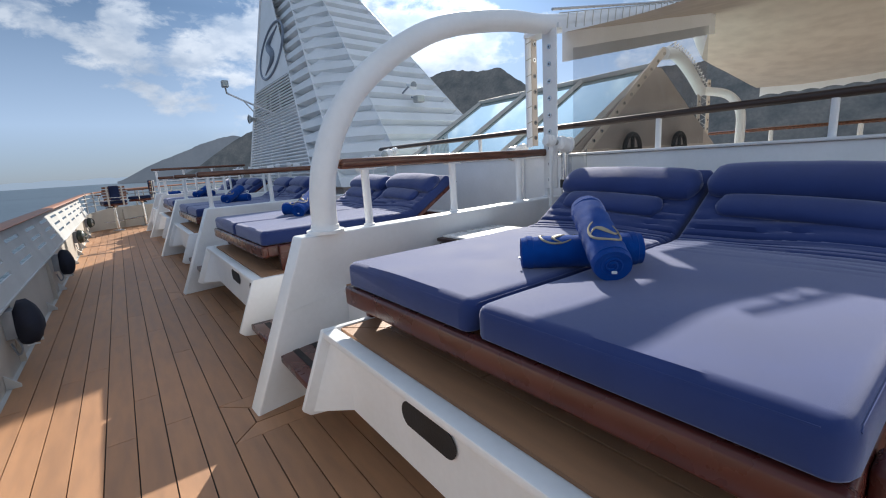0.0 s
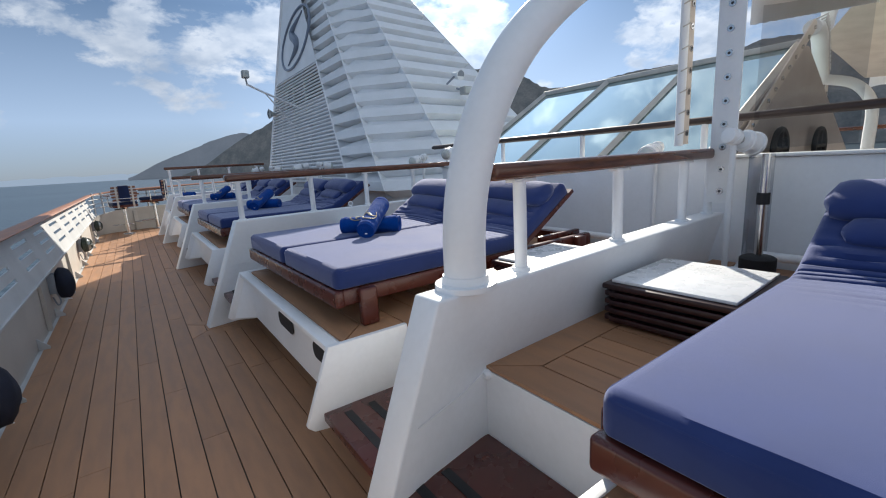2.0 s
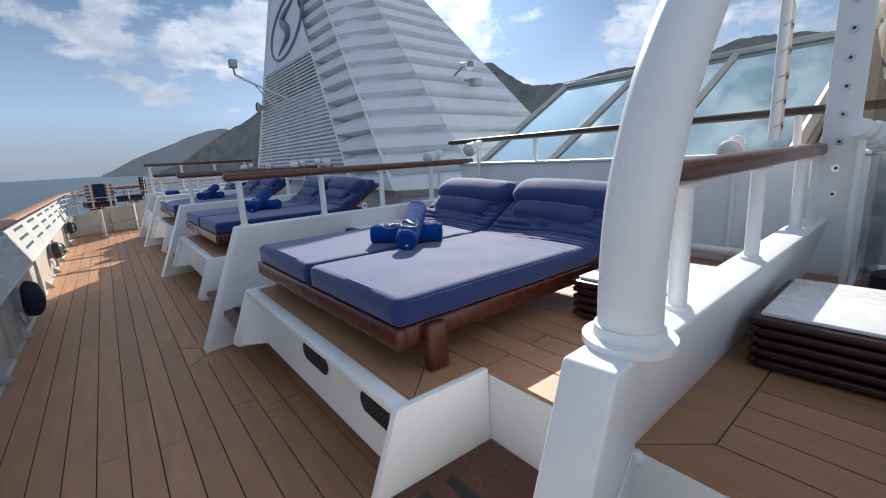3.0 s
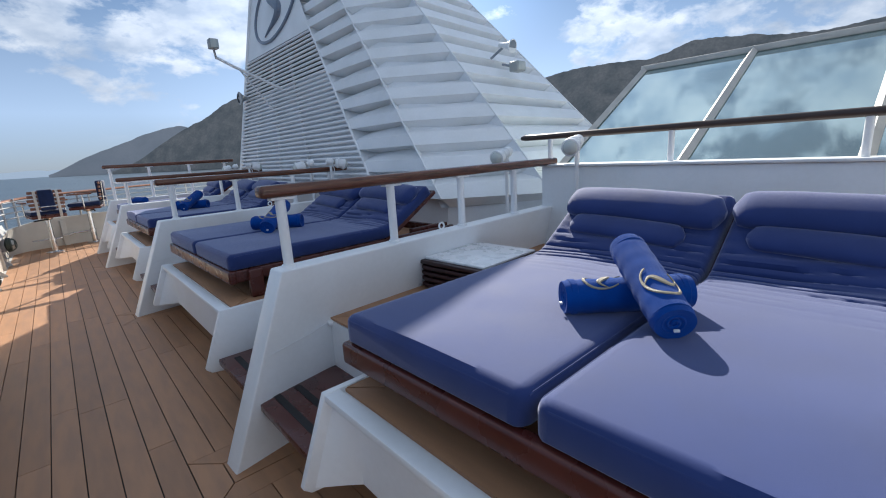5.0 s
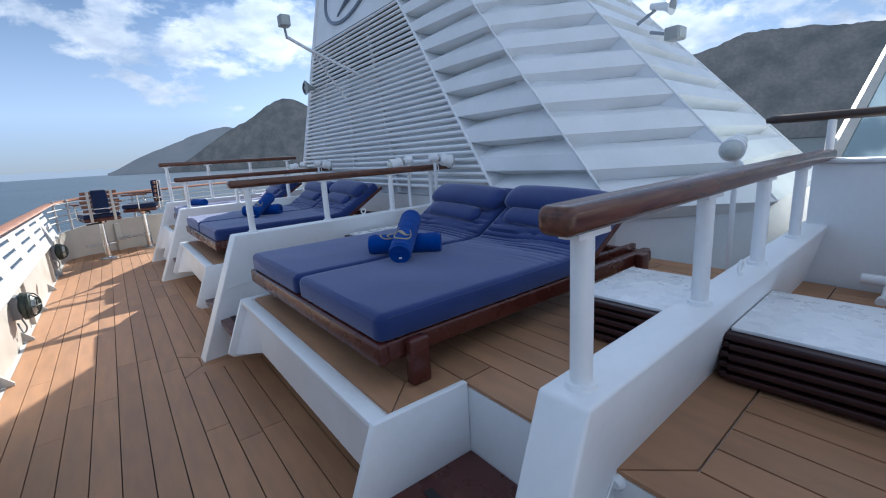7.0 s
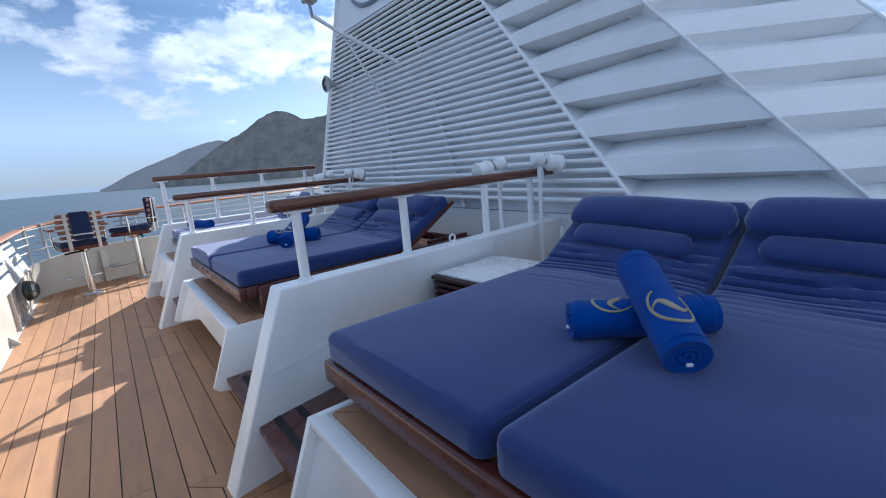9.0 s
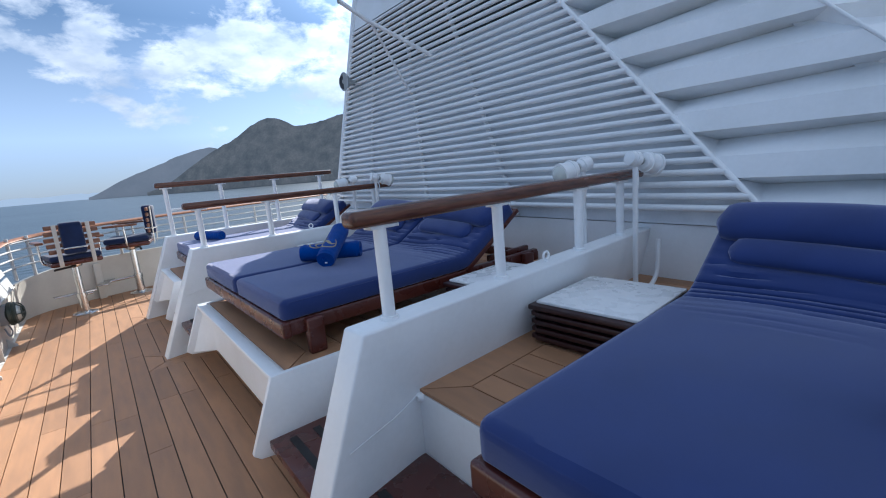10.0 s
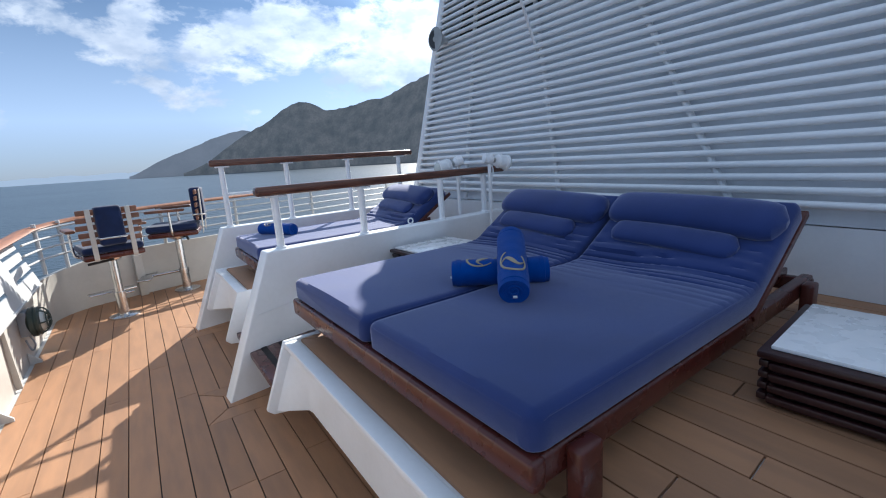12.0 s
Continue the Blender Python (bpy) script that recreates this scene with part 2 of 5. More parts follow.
def sea_material():
    m = bpy.data.materials.new("sea_water")
    m.use_nodes = True
    n, l = m.node_tree.nodes, m.node_tree.links
    b = n["Principled BSDF"]
    b.inputs["Base Color"].default_value = (0.028, 0.046, 0.060, 1)
    b.inputs["Roughness"].default_value = 0.3
    b.inputs["IOR"].default_value = 1.33
    co = n.new("ShaderNodeTexCoord")
    mp = n.new("ShaderNodeMapping")
    mp.inputs["Scale"].default_value = (0.35, 0.8, 1)
    w1, w2 = n.new("ShaderNodeTexNoise"), n.new("ShaderNodeTexNoise")
    w1.inputs["Scale"].default_value, w1.inputs["Detail"].default_value = 0.35, 6
    w2.inputs["Scale"].default_value, w2.inputs["Detail"].default_value = 0.012, 4
    add = n.new("ShaderNodeMath")
    add.operation = "MULTIPLY"
    bp = n.new("ShaderNodeBump")
    bp.inputs["Strength"].default_value, bp.inputs["Distance"].default_value = 0.9, 1.6
    l.new(co.outputs["Object"], mp.inputs["Vector"])
    l.new(mp.outputs["Vector"], w1.inputs["Vector"])
    l.new(mp.outputs["Vector"], w2.inputs["Vector"])
    l.new(w1.outputs["Fac"], add.inputs[0])
    l.new(w2.outputs["Fac"], add.inputs[1])
    l.new(add.outputs["Value"], bp.inputs["Height"])
    l.new(bp.outputs["Normal"], b.inputs["Normal"])
    return m


SEA = sea_material()


# ---- builders ----
def link(name, bm, mat, parent=None, smooth=True, label=""):
    me = bpy.data.meshes.new(name)
    bm.normal_update()
    bm.to_mesh(me)
    bm.free()
    me.materials.append(mat)
    if smooth:
        me.shade_smooth()
        me.set_sharp_from_angle(angle=radians(38))
    ob = new(name, me)
    ob.parent = parent
    if label:
        ob["label"] = label
    return ob


def part(name, bm, mat, parent, label=""):
    return link(name, bm, mat, parent, True, label)


def thing(name, label, category, at=(0, 0, 0), group="", kind=""):
    ob = new(name)
    ob.empty_display_size = 0.1
    ob.location = at
    return tagged(ob, label, category, group, kind)


def box(x0, x1, y0, y1, z0, z1, bevel=0.006, seg=2, bm=None):
    bm = bm or bmesh.new()
    made = bmesh.ops.create_cube(bm, size=1.0, matrix=Matrix.LocRotScale(((x0 + x1) / 2, (y0 + y1) / 2, (z0 + z1) / 2), None, (x1 - x0, y1 - y0, z1 - z0)))
    if bevel > 0:
        edges = list({e for v in made["verts"] for e in v.link_edges})
        bmesh.ops.bevel(bm, geom=edges, offset=bevel, segments=seg, profile=0.5, affect="EDGES")
    return bm


def prism(outline, axis, a, b, bevel=0.0, seg=2, bm=None):
    """A plate: the outline (pairs in the two other axes) pushed from a to b along the axis."""
    bm = bm or bmesh.new()

    def at(p, q, s):
        return {"x": (s, p, q), "y": (p, s, q), "z": (p, q, s)}[axis]

    lo = [bm.verts.new(at(p, q, a)) for p, q in outline]
    hi = [bm.verts.new(at(p, q, b)) for p, q in outline]
    faces = [bm.faces.new(lo), bm.faces.new(hi)]
    k = len(outline)
    for i in range(k):
        faces.append(bm.faces.new((lo[i], lo[(i + 1) % k], hi[(i + 1) % k], hi[i])))
    bmesh.ops.recalc_face_normals(bm, faces=faces)
    if bevel:
        edges = list({e for f in faces for e in f.edges})
        bmesh.ops.bevel(bm, geom=edges, offset=bevel, segments=seg, profile=0.5, affect="EDGES")
    return bm


def tube(points, r, seg=14, bm=None, caps=True, flat=1.0):
    """A round bar along the points. flat squeezes it in height."""
    bm = bm or bmesh.new()
    pts = [Vector(p) for p in points]
    rings = []
    up = Vector((0, 0, 1))
    for i, p in enumerate(pts):
        d = (pts[min(i + 1, len(pts) - 1)] - pts[max(i - 1, 0)]).normalized()
        if i == 0:
            u = d.cross(up if abs(d.dot(up)) < 0.95 else Vector((0, 1, 0))).normalized()
        else:
            u = (u - d * u.dot(d)).normalized()
        v = u.cross(d).normalized()
        rad = r[i] if isinstance(r, (list, tuple)) else r
        rings.append([bm.verts.new(p + rad * (math.cos(a) * u + flat * math.sin(a) * v)) for a in [2 * math.pi * k / seg for k in range(seg)]])
    for a, b in zip(rings, rings[1:]):
        for k in range(seg):
            bm.faces.new((a[k], a[(k + 1) % seg], b[(k + 1) % seg], b[k]))
    if caps:
        bm.faces.new(rings[0])
        bm.faces.new(rings[-1])
    bmesh.ops.recalc_face_normals(bm, faces=bm.faces[:])
    return bm


def smooth_path(points, n=6):
    """Catmull-Rom through the points."""
    p = [Vector(q) for q in points]
    out = []
    for i in range(len(p) - 1):
        a, b, c, d = p[max(i - 1, 0)], p[i], p[i + 1], p[min(i + 2, len(p) - 1)]
        for k in range(n):
            t = k / n
            out.append(0.5 * (2 * b + (c - a) * t + (2 * a - 5 * b + 4 * c - d) * t * t + (3 * b - a - 3 * c + d) * t ** 3))
    out.append(p[-1])
    return out


def grid(f, nu, nv, bm=None):
    """A sheet f(u, v) for u, v in 0..1."""
    bm = bm or bmesh.new()
    vs = [[bm.verts.new(f(i / nu, j / nv)) for j in range(nv + 1)] for i in range(nu + 1)]
    for i in range(nu):
        for j in range(nv):
            bm.faces.new((vs[i][j], vs[i + 1][j], vs[i + 1][j + 1], vs[i][j + 1]))
    return bm


# ---- plan ----
PLAT = 0.565                      # height of the sunbed platforms over the deck
WALL_T = 0.13                     # thickness of the dividers at their top
WALLS = [-0.50, 2.55, 5.65, 8.70, 11.76]   # near top edges of the dividers at their fronts
LAST_WALL = 13.36
BAYS = [1.17, 4.20, 7.33, 10.34]          # middles of the double beds
ENDS = [(0.20, 2.02), (3.21, 5.05), (6.35, 8.13), (9.375, 11.08)]   # the fronts between their step notches
SKEW = 3.4                        # degrees by which the dividers slant to the walk
SLANT = math.tan(radians(SKEW))
RECESS = 0.078                    # how far a divider's near face draws back towards the platform
LEAN_X = 0.390                    # how far the fronts lean back, per metre of height
FRONT = 0.535                     # foot of the fronts
SIDE_IN = 3.30                    # back of the platforms


def front_x(z):
    return FRONT + LEAN_X * z


# ---- structure ----
def ground():
    sea = link("water", grid(lambda u, v: ((u - 0.5) * 9000, (v - 0.5) * 9000, -12.0), 40, 40), SEA, None, False)
    tagged(sea, "calm blue sea with small ripples under the ship", "sea", kind="structure")
    hull = link("hull_deck", box(-0.80, 9.5, -5.0, 16.0, -0.6, -0.012, 0.0), CAULK, None, False)
    tagged(hull, "dark caulked steel deck under the planks", "deck", kind="structure")
    side = link("hull_wall", box(-0.86, 9.6, -5.2, 16.2, -12.6, -0.62, 0.0), WHITE, None, False)
    tagged(side, "white painted hull side of the ship", "hull", kind="structure")


def slanted(ob, y):
    """Set a thing on the line of a divider whose front stands at y."""
    ob.location, ob.rotation_euler = (0.88, y, 0), (0, 0, radians(SKEW))
    return ob


def divider(y, top=0.90, far=3.22):
    """A hollow steel wall between two bays: its front edge leans back, its near face draws in towards the platform."""
    w = slanted(thing("divider_wall", "white painted steel divider wall between sunbeds, leaning front edge", "wall", (0, y, 0), "divider walls", "structure"), y)
    bm = bmesh.new()
    at = [(FRONT, 0.0), (front_x(PLAT), PLAT), (front_x(top), top), (far, top), (far, PLAT), (1.145, PLAT), (1.145, 0.0), (far, 0.0)]
    near = [bm.verts.new((x - 0.88, RECESS if k > 3 else 0.0, z)) for k, (x, z) in enumerate(at)]
    back = {k: bm.verts.new((at[k][0] - 0.88, WALL_T, at[k][1])) for k in (0, 2, 3, 7)}
    for q in ((0, 6, 5, 1), (1, 5, 2), (2, 5, 4, 3), (6, 7, 4, 5)):
        bm.faces.new([near[k] for k in q])
    bm.faces.new([back[k] for k in (0, 2, 3, 7)])
    bm.faces.new([near[0], near[1], near[2], back[2], back[0]])
    bm.faces.new([near[2], near[3], back[3], back[2]])
    bm.faces.new([near[3], near[4], near[7], back[7], back[3]])
    bm.faces.new([near[0], near[6], near[7], back[7], back[0]])
    bmesh.ops.recalc_face_normals(bm, faces=bm.faces[:])
    pairs = [(near[0], near[1]), (near[1], near[2]), (near[2], near[3]), (near[2], back[2]), (back[0], back[2]), (back[2], back[3])]
    bmesh.ops.bevel(bm, geom=[bm.edges.get(p) for p in pairs], offset=0.011, segments=3, profile=0.5, affect="EDGES")
    part("wall_body", bm, WHITE, w)
    # weld bead from the front edge to the corner of the platform
    part("weld_bead", tube([(front_x(PLAT) - 0.855, 0.002, PLAT - 0.05), (1.0 - 0.88, 0.040, PLAT - 0.035), (1.14 - 0.88, RECESS, PLAT - 0.02)], 0.002, 6), WHITE, w)
    return w


def handrail(y, x0, x1, z, posts, base, group="handrails"):
    r = slanted(thing("handrail", "varnished brown wooden handrail on white steel posts", "handrail", (0, y, 0), group), y)
    c = WALL_T / 2
    bm = box(x0 - 0.888, x1 - 0.872, c - 0.042, c + 0.042, z - 0.031, z + 0.029, 0.021, 5)
    part("rail", bm, RAILWOOD, r)
    for x in posts:
        x -= 0.88
        part("post", tube([(x, c, base), (x, c, base + 0.012), (x, c, base + 0.014), (x, c, z - 0.045), (x, c, z - 0.02)], [0.036, 0.034, 0.0245, 0.0245, 0.0245], 16), WHITE, r)
        part("bracket", box(x - 0.05, x + 0.07, c - 0.024, c + 0.024, z - 0.044, z - 0.0315, 0.002), WHITE, r)
    return r


def deck_light(x, y, z0, z, turn, group="deck lights"):
    """A round bulkhead lamp on a thin post, head tilted."""
    l = thing("deck_light", "white round deck light on a thin white post", "lamp", (x, y, z0), group)
    h = z - z0
    part("post", tube([(0, 0, 0), (0, 0, h - 0.06), (0, 0, h)], 0.016, 12), WHITE, l)
    part("cable", tube(smooth_path([(0.02, 0, h - 0.02), (0.05, 0.01, h - 0.06), (0.03, 0.0, h - 0.13), (0.018, 0, h - 0.16)]), 0.006, 8), WHITE, l)
    d = Vector((math.sin(radians(turn)), math.cos(radians(turn)), -0.25)).normalized()
    p = Vector((0, 0, h + 0.03))
    part("knuckle", tube([p - 0.055 * d, p - 0.05 * d, p - 0.02 * d, p - 0.018 * d, p + 0.012 * d, p + 0.014 * d, p + 0.035 * d], [0.03, 0.042, 0.044, 0.048, 0.048, 0.042, 0.03], 16), WHITE, l)
    part("neck", tube([p + 0.03 * d, p + 0.065 * d], 0.022, 10), LAMPGREY, l)
    h0 = p + 0.06 * d
    part("lamp_head", tube([h0, h0 + 0.008 * d, h0 + 0.03 * d, h0 + 0.032 * d, h0 + 0.045 * d, h0 + 0.047 * d, h0 + 0.10 * d, h0 + 0.102 * d, h0 + 0.12 * d, h0 + 0.122 * d], [0.03, 0.050, 0.056, 0.063, 0.063, 0.057, 0.060, 0.068, 0.068, 0.056], 20), WHITE, l)
    part("lens", tube([h0 + 0.121 * d, h0 + 0.145 * d, h0 + 0.16 * d], [0.056, 0.046, 0.02], 18), LAMPGLASS, l)
    return l


def platform(y0, y1, a, b, far=SIDE_IN, slots=()):
    """The raised floor of one bay between the dividers at y0 and y1. a, b: the ends of its front, beside the steps."""
    p = thing("sunbed_platform", "white steel platform floored with brown synthetic teak", "platform", (0, 0, 0), "sunbed platforms", "structure")
    xs = 1.145
    top = PLAT - 0.012
    # body with the two step notches
    part("base", prism([(xs, y1), (far, y1 + SLANT * (far - xs)), (far, y0 + SLANT * (far - xs)), (xs, y0)], "z", 0.0, top - 0.004, 0.0), WHITE, p)
    part("front_slab", prism([(0.802, a + 0.01), (0.802, b - 0.01), (xs - 0.002, b - 0.01), (xs - 0.002, a + 0.01)], "z", top - 0.05, top - 0.002, 0.0), WHITE, p)
    # leaning front panel, open underneath and flaring out to its two ends

    def back(z):
        return 0.800 - 0.01 * (0.525 - z)

    def face(u, v):
        y = a + 0.02 + (b - a - 0.04) * (0.5 - 0.5 * math.cos(math.pi * u))
        k = max(0.0, 1 - (min(y - a, b - y) - 0.02) / 0.13)
        foot = 0.235 - 0.01 * k
        z = foot + (0.545 - foot) * v
        return ((1 - k) * back(z) + k * (front_x(z) + 0.035), y, z)

    part("front_panel", grid(face, 40, 10), WHITE, p)
    # rolled top edge
    part("top_edge", box(front_x(0.545) - 0.002, front_x(0.545) + 0.062, a + 0.02, b - 0.02, 0.538, PLAT + 0.004, 0.005, 2), WHITE, p)
    for y, s in ((a, 1), (b, -1)):
        out = [(front_x(PLAT) - 0.008, PLAT + 0.007), (front_x(0.24) - 0.008, 0.24), (front_x(0.24) + 0.022, 0.212), (0.80, 0.19), (xs - 0.002, 0.19), (xs - 0.002, PLAT + 0.007)]
        part("end_plate", prism(out, "y", y - s * 0.004, y + s * 0.026, 0.004), WHITE, p)
    # hand slots in the front panel, their shaded insides laid on as black ovals
    for yy in slots:
        bm = bmesh.new()
        ring = [(yy + 0.10 * (1 if math.cos(t) > 0 else -1) + 0.048 * math.cos(t), 0.440 + 0.046 * math.sin(t)) for t in [2 * math.pi * k / 20 for k in range(20)]]
        vs = [bm.verts.new((back(z) - 0.005, y, z)) for y, z in ring]
        bm.faces.new(vs)
        bm.normal_update()
        bmesh.ops.solidify(bm, geom=bm.faces[:], thickness=0.003)
        part("hand_slot", bm, BLACK, p, "dark oval hand slot")
    # treads
    for yy0, yy1 in ((y0 + 0.01, a - 0.004), (b + 0.004, y1 - 0.004)):
        if yy1 - yy0 < 0.2:
            continue
        st = part("step_tread", box(front_x(0.28) + 0.05, xs - 0.002, yy0, yy1, 0.245, 0.285, 0.006), WOOD, p, "varnished brown wooden step with black grip strips")
        for k in (0.0, 0.11):
            part("grip_strip", box(front_x(0.28) + 0.12 + k, front_x(0.28) + 0.155 + k, yy0 + 0.06, yy1 - 0.06, 0.2852, 0.288, 0.0), BLACK, st)
        part("riser", box(1.02, xs, yy0, yy1, 0.0, 0.244, 0.0), WHITE, p)
    return p


def sunbed(single=False):
    """A lounger for two: wooden frame on block legs, two mattresses with raised heads, bolsters and pillows."""
    half = 0.43 if single else 0.825
    lab = "varnished wooden lounger with a single navy mattress" if single else "double wooden sunbed with two navy canvas mattresses, heads raised"
    b = thing("sunbed", lab, "sunbed", (0, 0, 0), "sunbeds")
    z = PLAT
    x0, xk, xe = 0.0, 1.16, 1.97          # foot, hinge, end of the frame
    for s in (-1, 1):
        y = s * (half - 0.03)
        part("side_rail", box(x0 + 0.02, xe, y - 0.025, y + 0.025, z + 0.105, z + 0.185, 0.012, 3), WOOD, b)
        for x in (x0 + 0.14, xe - 0.16):
            part("leg", box(x - 0.045, x + 0.045, y + s * 0.026, y + s * 0.075, z, z + 0.185, 0.012, 3), WOOD, b)
        part("rest_arm", box(xe - 0.42, xe + 0.02, y - s * 0.10 - 0.018, y - s * 0.10 + 0.018, z + 0.14, z + 0.20, 0.008), WOOD, b)
    part("foot_rail", box(x0 - 0.015, x0 + 0.035, -half, half, z + 0.10, z + 0.185, 0.014, 3), WOOD, b)
    part("head_rail", box(xe - 0.05, xe, -half, half, z + 0.10, z + 0.17, 0.01), WOOD, b)
    for i in range(9):
        x = x0 + 0.09 + i * 0.125
        part("slat", box(x, x + 0.07, -half + 0.055, half - 0.055, z + 0.162, z + 0.18, 0.003), WOOD, b)
    # raised back: panel from the hinge
    ang = radians(32)
    ux, uz = math.cos(ang), math.sin(ang)
    L = 0.615
    seed = 0.4
    beds = [(-half, half)] if single else [(-half, -0.004), (0.004, half)]
    for y0, y1 in beds:
        y0, y1 = y0 + 0.006, y1 - 0.006
        bm = bmesh.new()
        o = (xk + 0.05, z + 0.185)
        for s0, s1, t0, t1 in ((0.0, L + 0.02, -0.03, 0.0),):
            q = [(o[0] + ux * s0 - uz * t0, o[1] + uz * s0 + ux * t0), (o[0] + ux * s1 - uz * t0, o[1] + uz * s1 + ux * t0), (o[0] + ux * s1 - uz * t1, o[1] + uz * s1 + ux * t1), (o[0] + ux * s0 - uz * t1, o[1] + uz * s0 + ux * t1)]
            prism(q, "y", y0 - 0.008, y1 + 0.008, 0.002, 1, bm)
        part("back_board", bm, WOOD, b)
        # mattress: a long cushion that bends up at the hinge
        base = [(0.0 + q, z + 0.186) for q in (0.0, 0.004, 0.012, 0.024, 0.04)] + [(0.06 + 0.82 * i / 14, z + 0.186) for i in range(14)] + [(0.88 + (xk - 0.88) * i / 28, z + 0.186) for i in range(29)]
        R = 0.34
        arc = [(xk + R * math.sin(ang * i / 30), z + 0.186 + R * (1 - math.cos(ang * i / 30))) for i in range(1, 31)]
        ex, ez = arc[-1]
        LS = 0.475
        straight = [(ex + ux * q, ez + uz * q) for q in [LS * i / 30 for i in range(1, 29)] + [LS - 0.024, LS - 0.012, LS - 0.004, LS]]
        line = base + arc + straight
        th, cr = 0.10, 0.030
        run = [0.0]
        for p, q in zip(line, line[1:]):
            run.append(run[-1] + math.hypot(q[0] - p[0], q[1] - p[1]))
        bm = bmesh.new()
        rings = []
        nw = 30
        stops = [0.0, 0.004, 0.012, 0.024, 0.04] + [0.06 + (y1 - y0 - 0.12) * j / nw for j in range(nw + 1)] + [y1 - y0 - q for q in (0.04, 0.024, 0.012, 0.004, 0.0)]

        def corner(e):
            """How much a rounded edge of the cushion is lowered at a distance e from its side."""
            return cr - math.sqrt(max(0.0, cr * cr - max(0.0, cr - e) ** 2)) if e < cr else 0.0

        for i, (x, zz) in enumerate(line):
            p, q = line[max(i - 1, 0)], line[min(i + 1, len(line) - 1)]
            ln = math.hypot(q[0] - p[0], q[1] - p[1])
            nx, nz = -(q[1] - p[1]) / ln, (q[0] - p[0]) / ln
            acc = run[i]
            end = min(acc, run[-1] - acc)
            bend = math.exp(-((acc - xk - 0.14) / 0.21) ** 2)
            top, bot = [], []
            for w in stops:
                cp = 0.045
                draw = cp - math.sqrt(max(0.0, cp * cp - max(0.0, cp - end) ** 2))
                y = y0 + w + draw * (1 - 2 * w / (y1 - y0))
                low = max(corner(end), corner(min(w, y1 - y0 - w)))
                crown = 0.008 * max(0.0, math.sin(math.pi * w / (y1 - y0))) ** 0.5
                wob = 0.0035 * noise.noise(Vector((x * 3.3, y * 3.3, 1.7 if single else 0.3)))
                run_k = acc * 52 + 4.5 * noise.noise(Vector((y * 1.9 + seed, acc * 2.0, 0.5)))
                mask = min(1.0, max(0.0, 0.68 + 1.4 * noise.noise(Vector((y * 2.6, acc * 7, 2 + seed)))))
                fold = bend * (-0.030 * mask * (1 - abs(math.sin(run_k))) ** 3 + 0.004 * math.sin(run_k * 0.6 + 2))
                t = th - low + (crown + wob + fold) * (1 if low < 0.004 else 0.2)
                top.append((x + nx * t, y, zz + nz * t))
                g = 0.4 * low
                bot.append((x + nx * g, y, zz + nz * g))
            loop = top + bot[::-1]
            rings.append([bm.verts.new(v) for v in loop])
        k = len(rings[0])
        for p, q in zip(rings, rings[1:]):
            for j in range(k):
                bm.faces.new((p[j], p[(j + 1) % k], q[(j + 1) % k], q[j]))
        bm.faces.new(rings[0])
        bm.faces.new(rings[-1])
        bmesh.ops.recalc_face_normals(bm, faces=bm.faces[:])
        seed += 1.7
        mat = part("mattress", bm, FABRIC, b)
        for yy in (y0 + 0.006, y1 - 0.006):
            part("piping", tube([(0.035, yy, z + 0.186 + th - 0.016)] + [(0.05 + 0.36 * i, yy, z + 0.186 + th - 0.012) for i in range(4)], 0.0024, 6), FABRIC, mat)
        part("piping", tube([(0.006, y0 + 0.045 + (y1 - y0 - 0.09) * i / 6, z + 0.186 + th - 0.014) for i in range(7)], 0.0024, 6), FABRIC, mat)
        # bolster rolled over the head end, strapped cushion below it
        hx, hz = line[-1]
        nx, nz = -uz, ux
        n = 26
        wid = y1 - y0

        def roll(along, lift, ry, rl, w, yc, sag):
            """A stuffed roll lying across the head: long axis y, oval in section, sagging at its ends."""
            px, pz = hx - ux * along + nx * lift, hz - uz * along + nz * lift
            bm = bmesh.new()
            rings = []
            for i in range(n + 1):
                q = -1 + 2 * i / n
                k = max(0.06, 1 - abs(q) ** 16) ** 0.5 * (1 + 0.02 * noise.noise(Vector((i * 0.35, seed, 4.0))))
                ring = []
                for j in range(24):
                    a = 2 * math.pi * j / 24
                    al, no = ry * k * math.cos(a), rl * k * math.sin(a)
                    pucker = (1 + 0.03 * noise.noise(Vector((math.cos(a) * 1.5, math.sin(a) * 1.5, i * 0.22 + seed)))) * (1 + 0.07 * math.sin(2 * a) ** 2)
                    al, no = al * pucker + 0.022 * q, no * pucker - sag * q * q
                    ring.append(bm.verts.new((px + ux * al + nx * no, yc + q * w / 2, pz + uz * al + nz * no)))
                rings.append(ring)
            for p, q in zip(rings, rings[1:]):
                for j in range(24):
                    bm.faces.new((p[j], p[(j + 1) % 24], q[(j + 1) % 24], q[j]))
            bm.faces.new(rings[0])
            bm.faces.new(rings[-1])
            bmesh.ops.recalc_face_normals(bm, faces=bm.faces[:])
            return bm

        part("bolster", roll(0.165, th + 0.040, 0.106, 0.055, wid * 1.0, (y0 + y1) / 2, 0.016), FABRIC, mat)
        pb = roll(0.325, th + 0.018, 0.070, 0.032, wid * 0.74, (y0 + y1) / 2 + 0.02, 0.010)
        part("pillow", pb, FABRIC, mat)
    return b


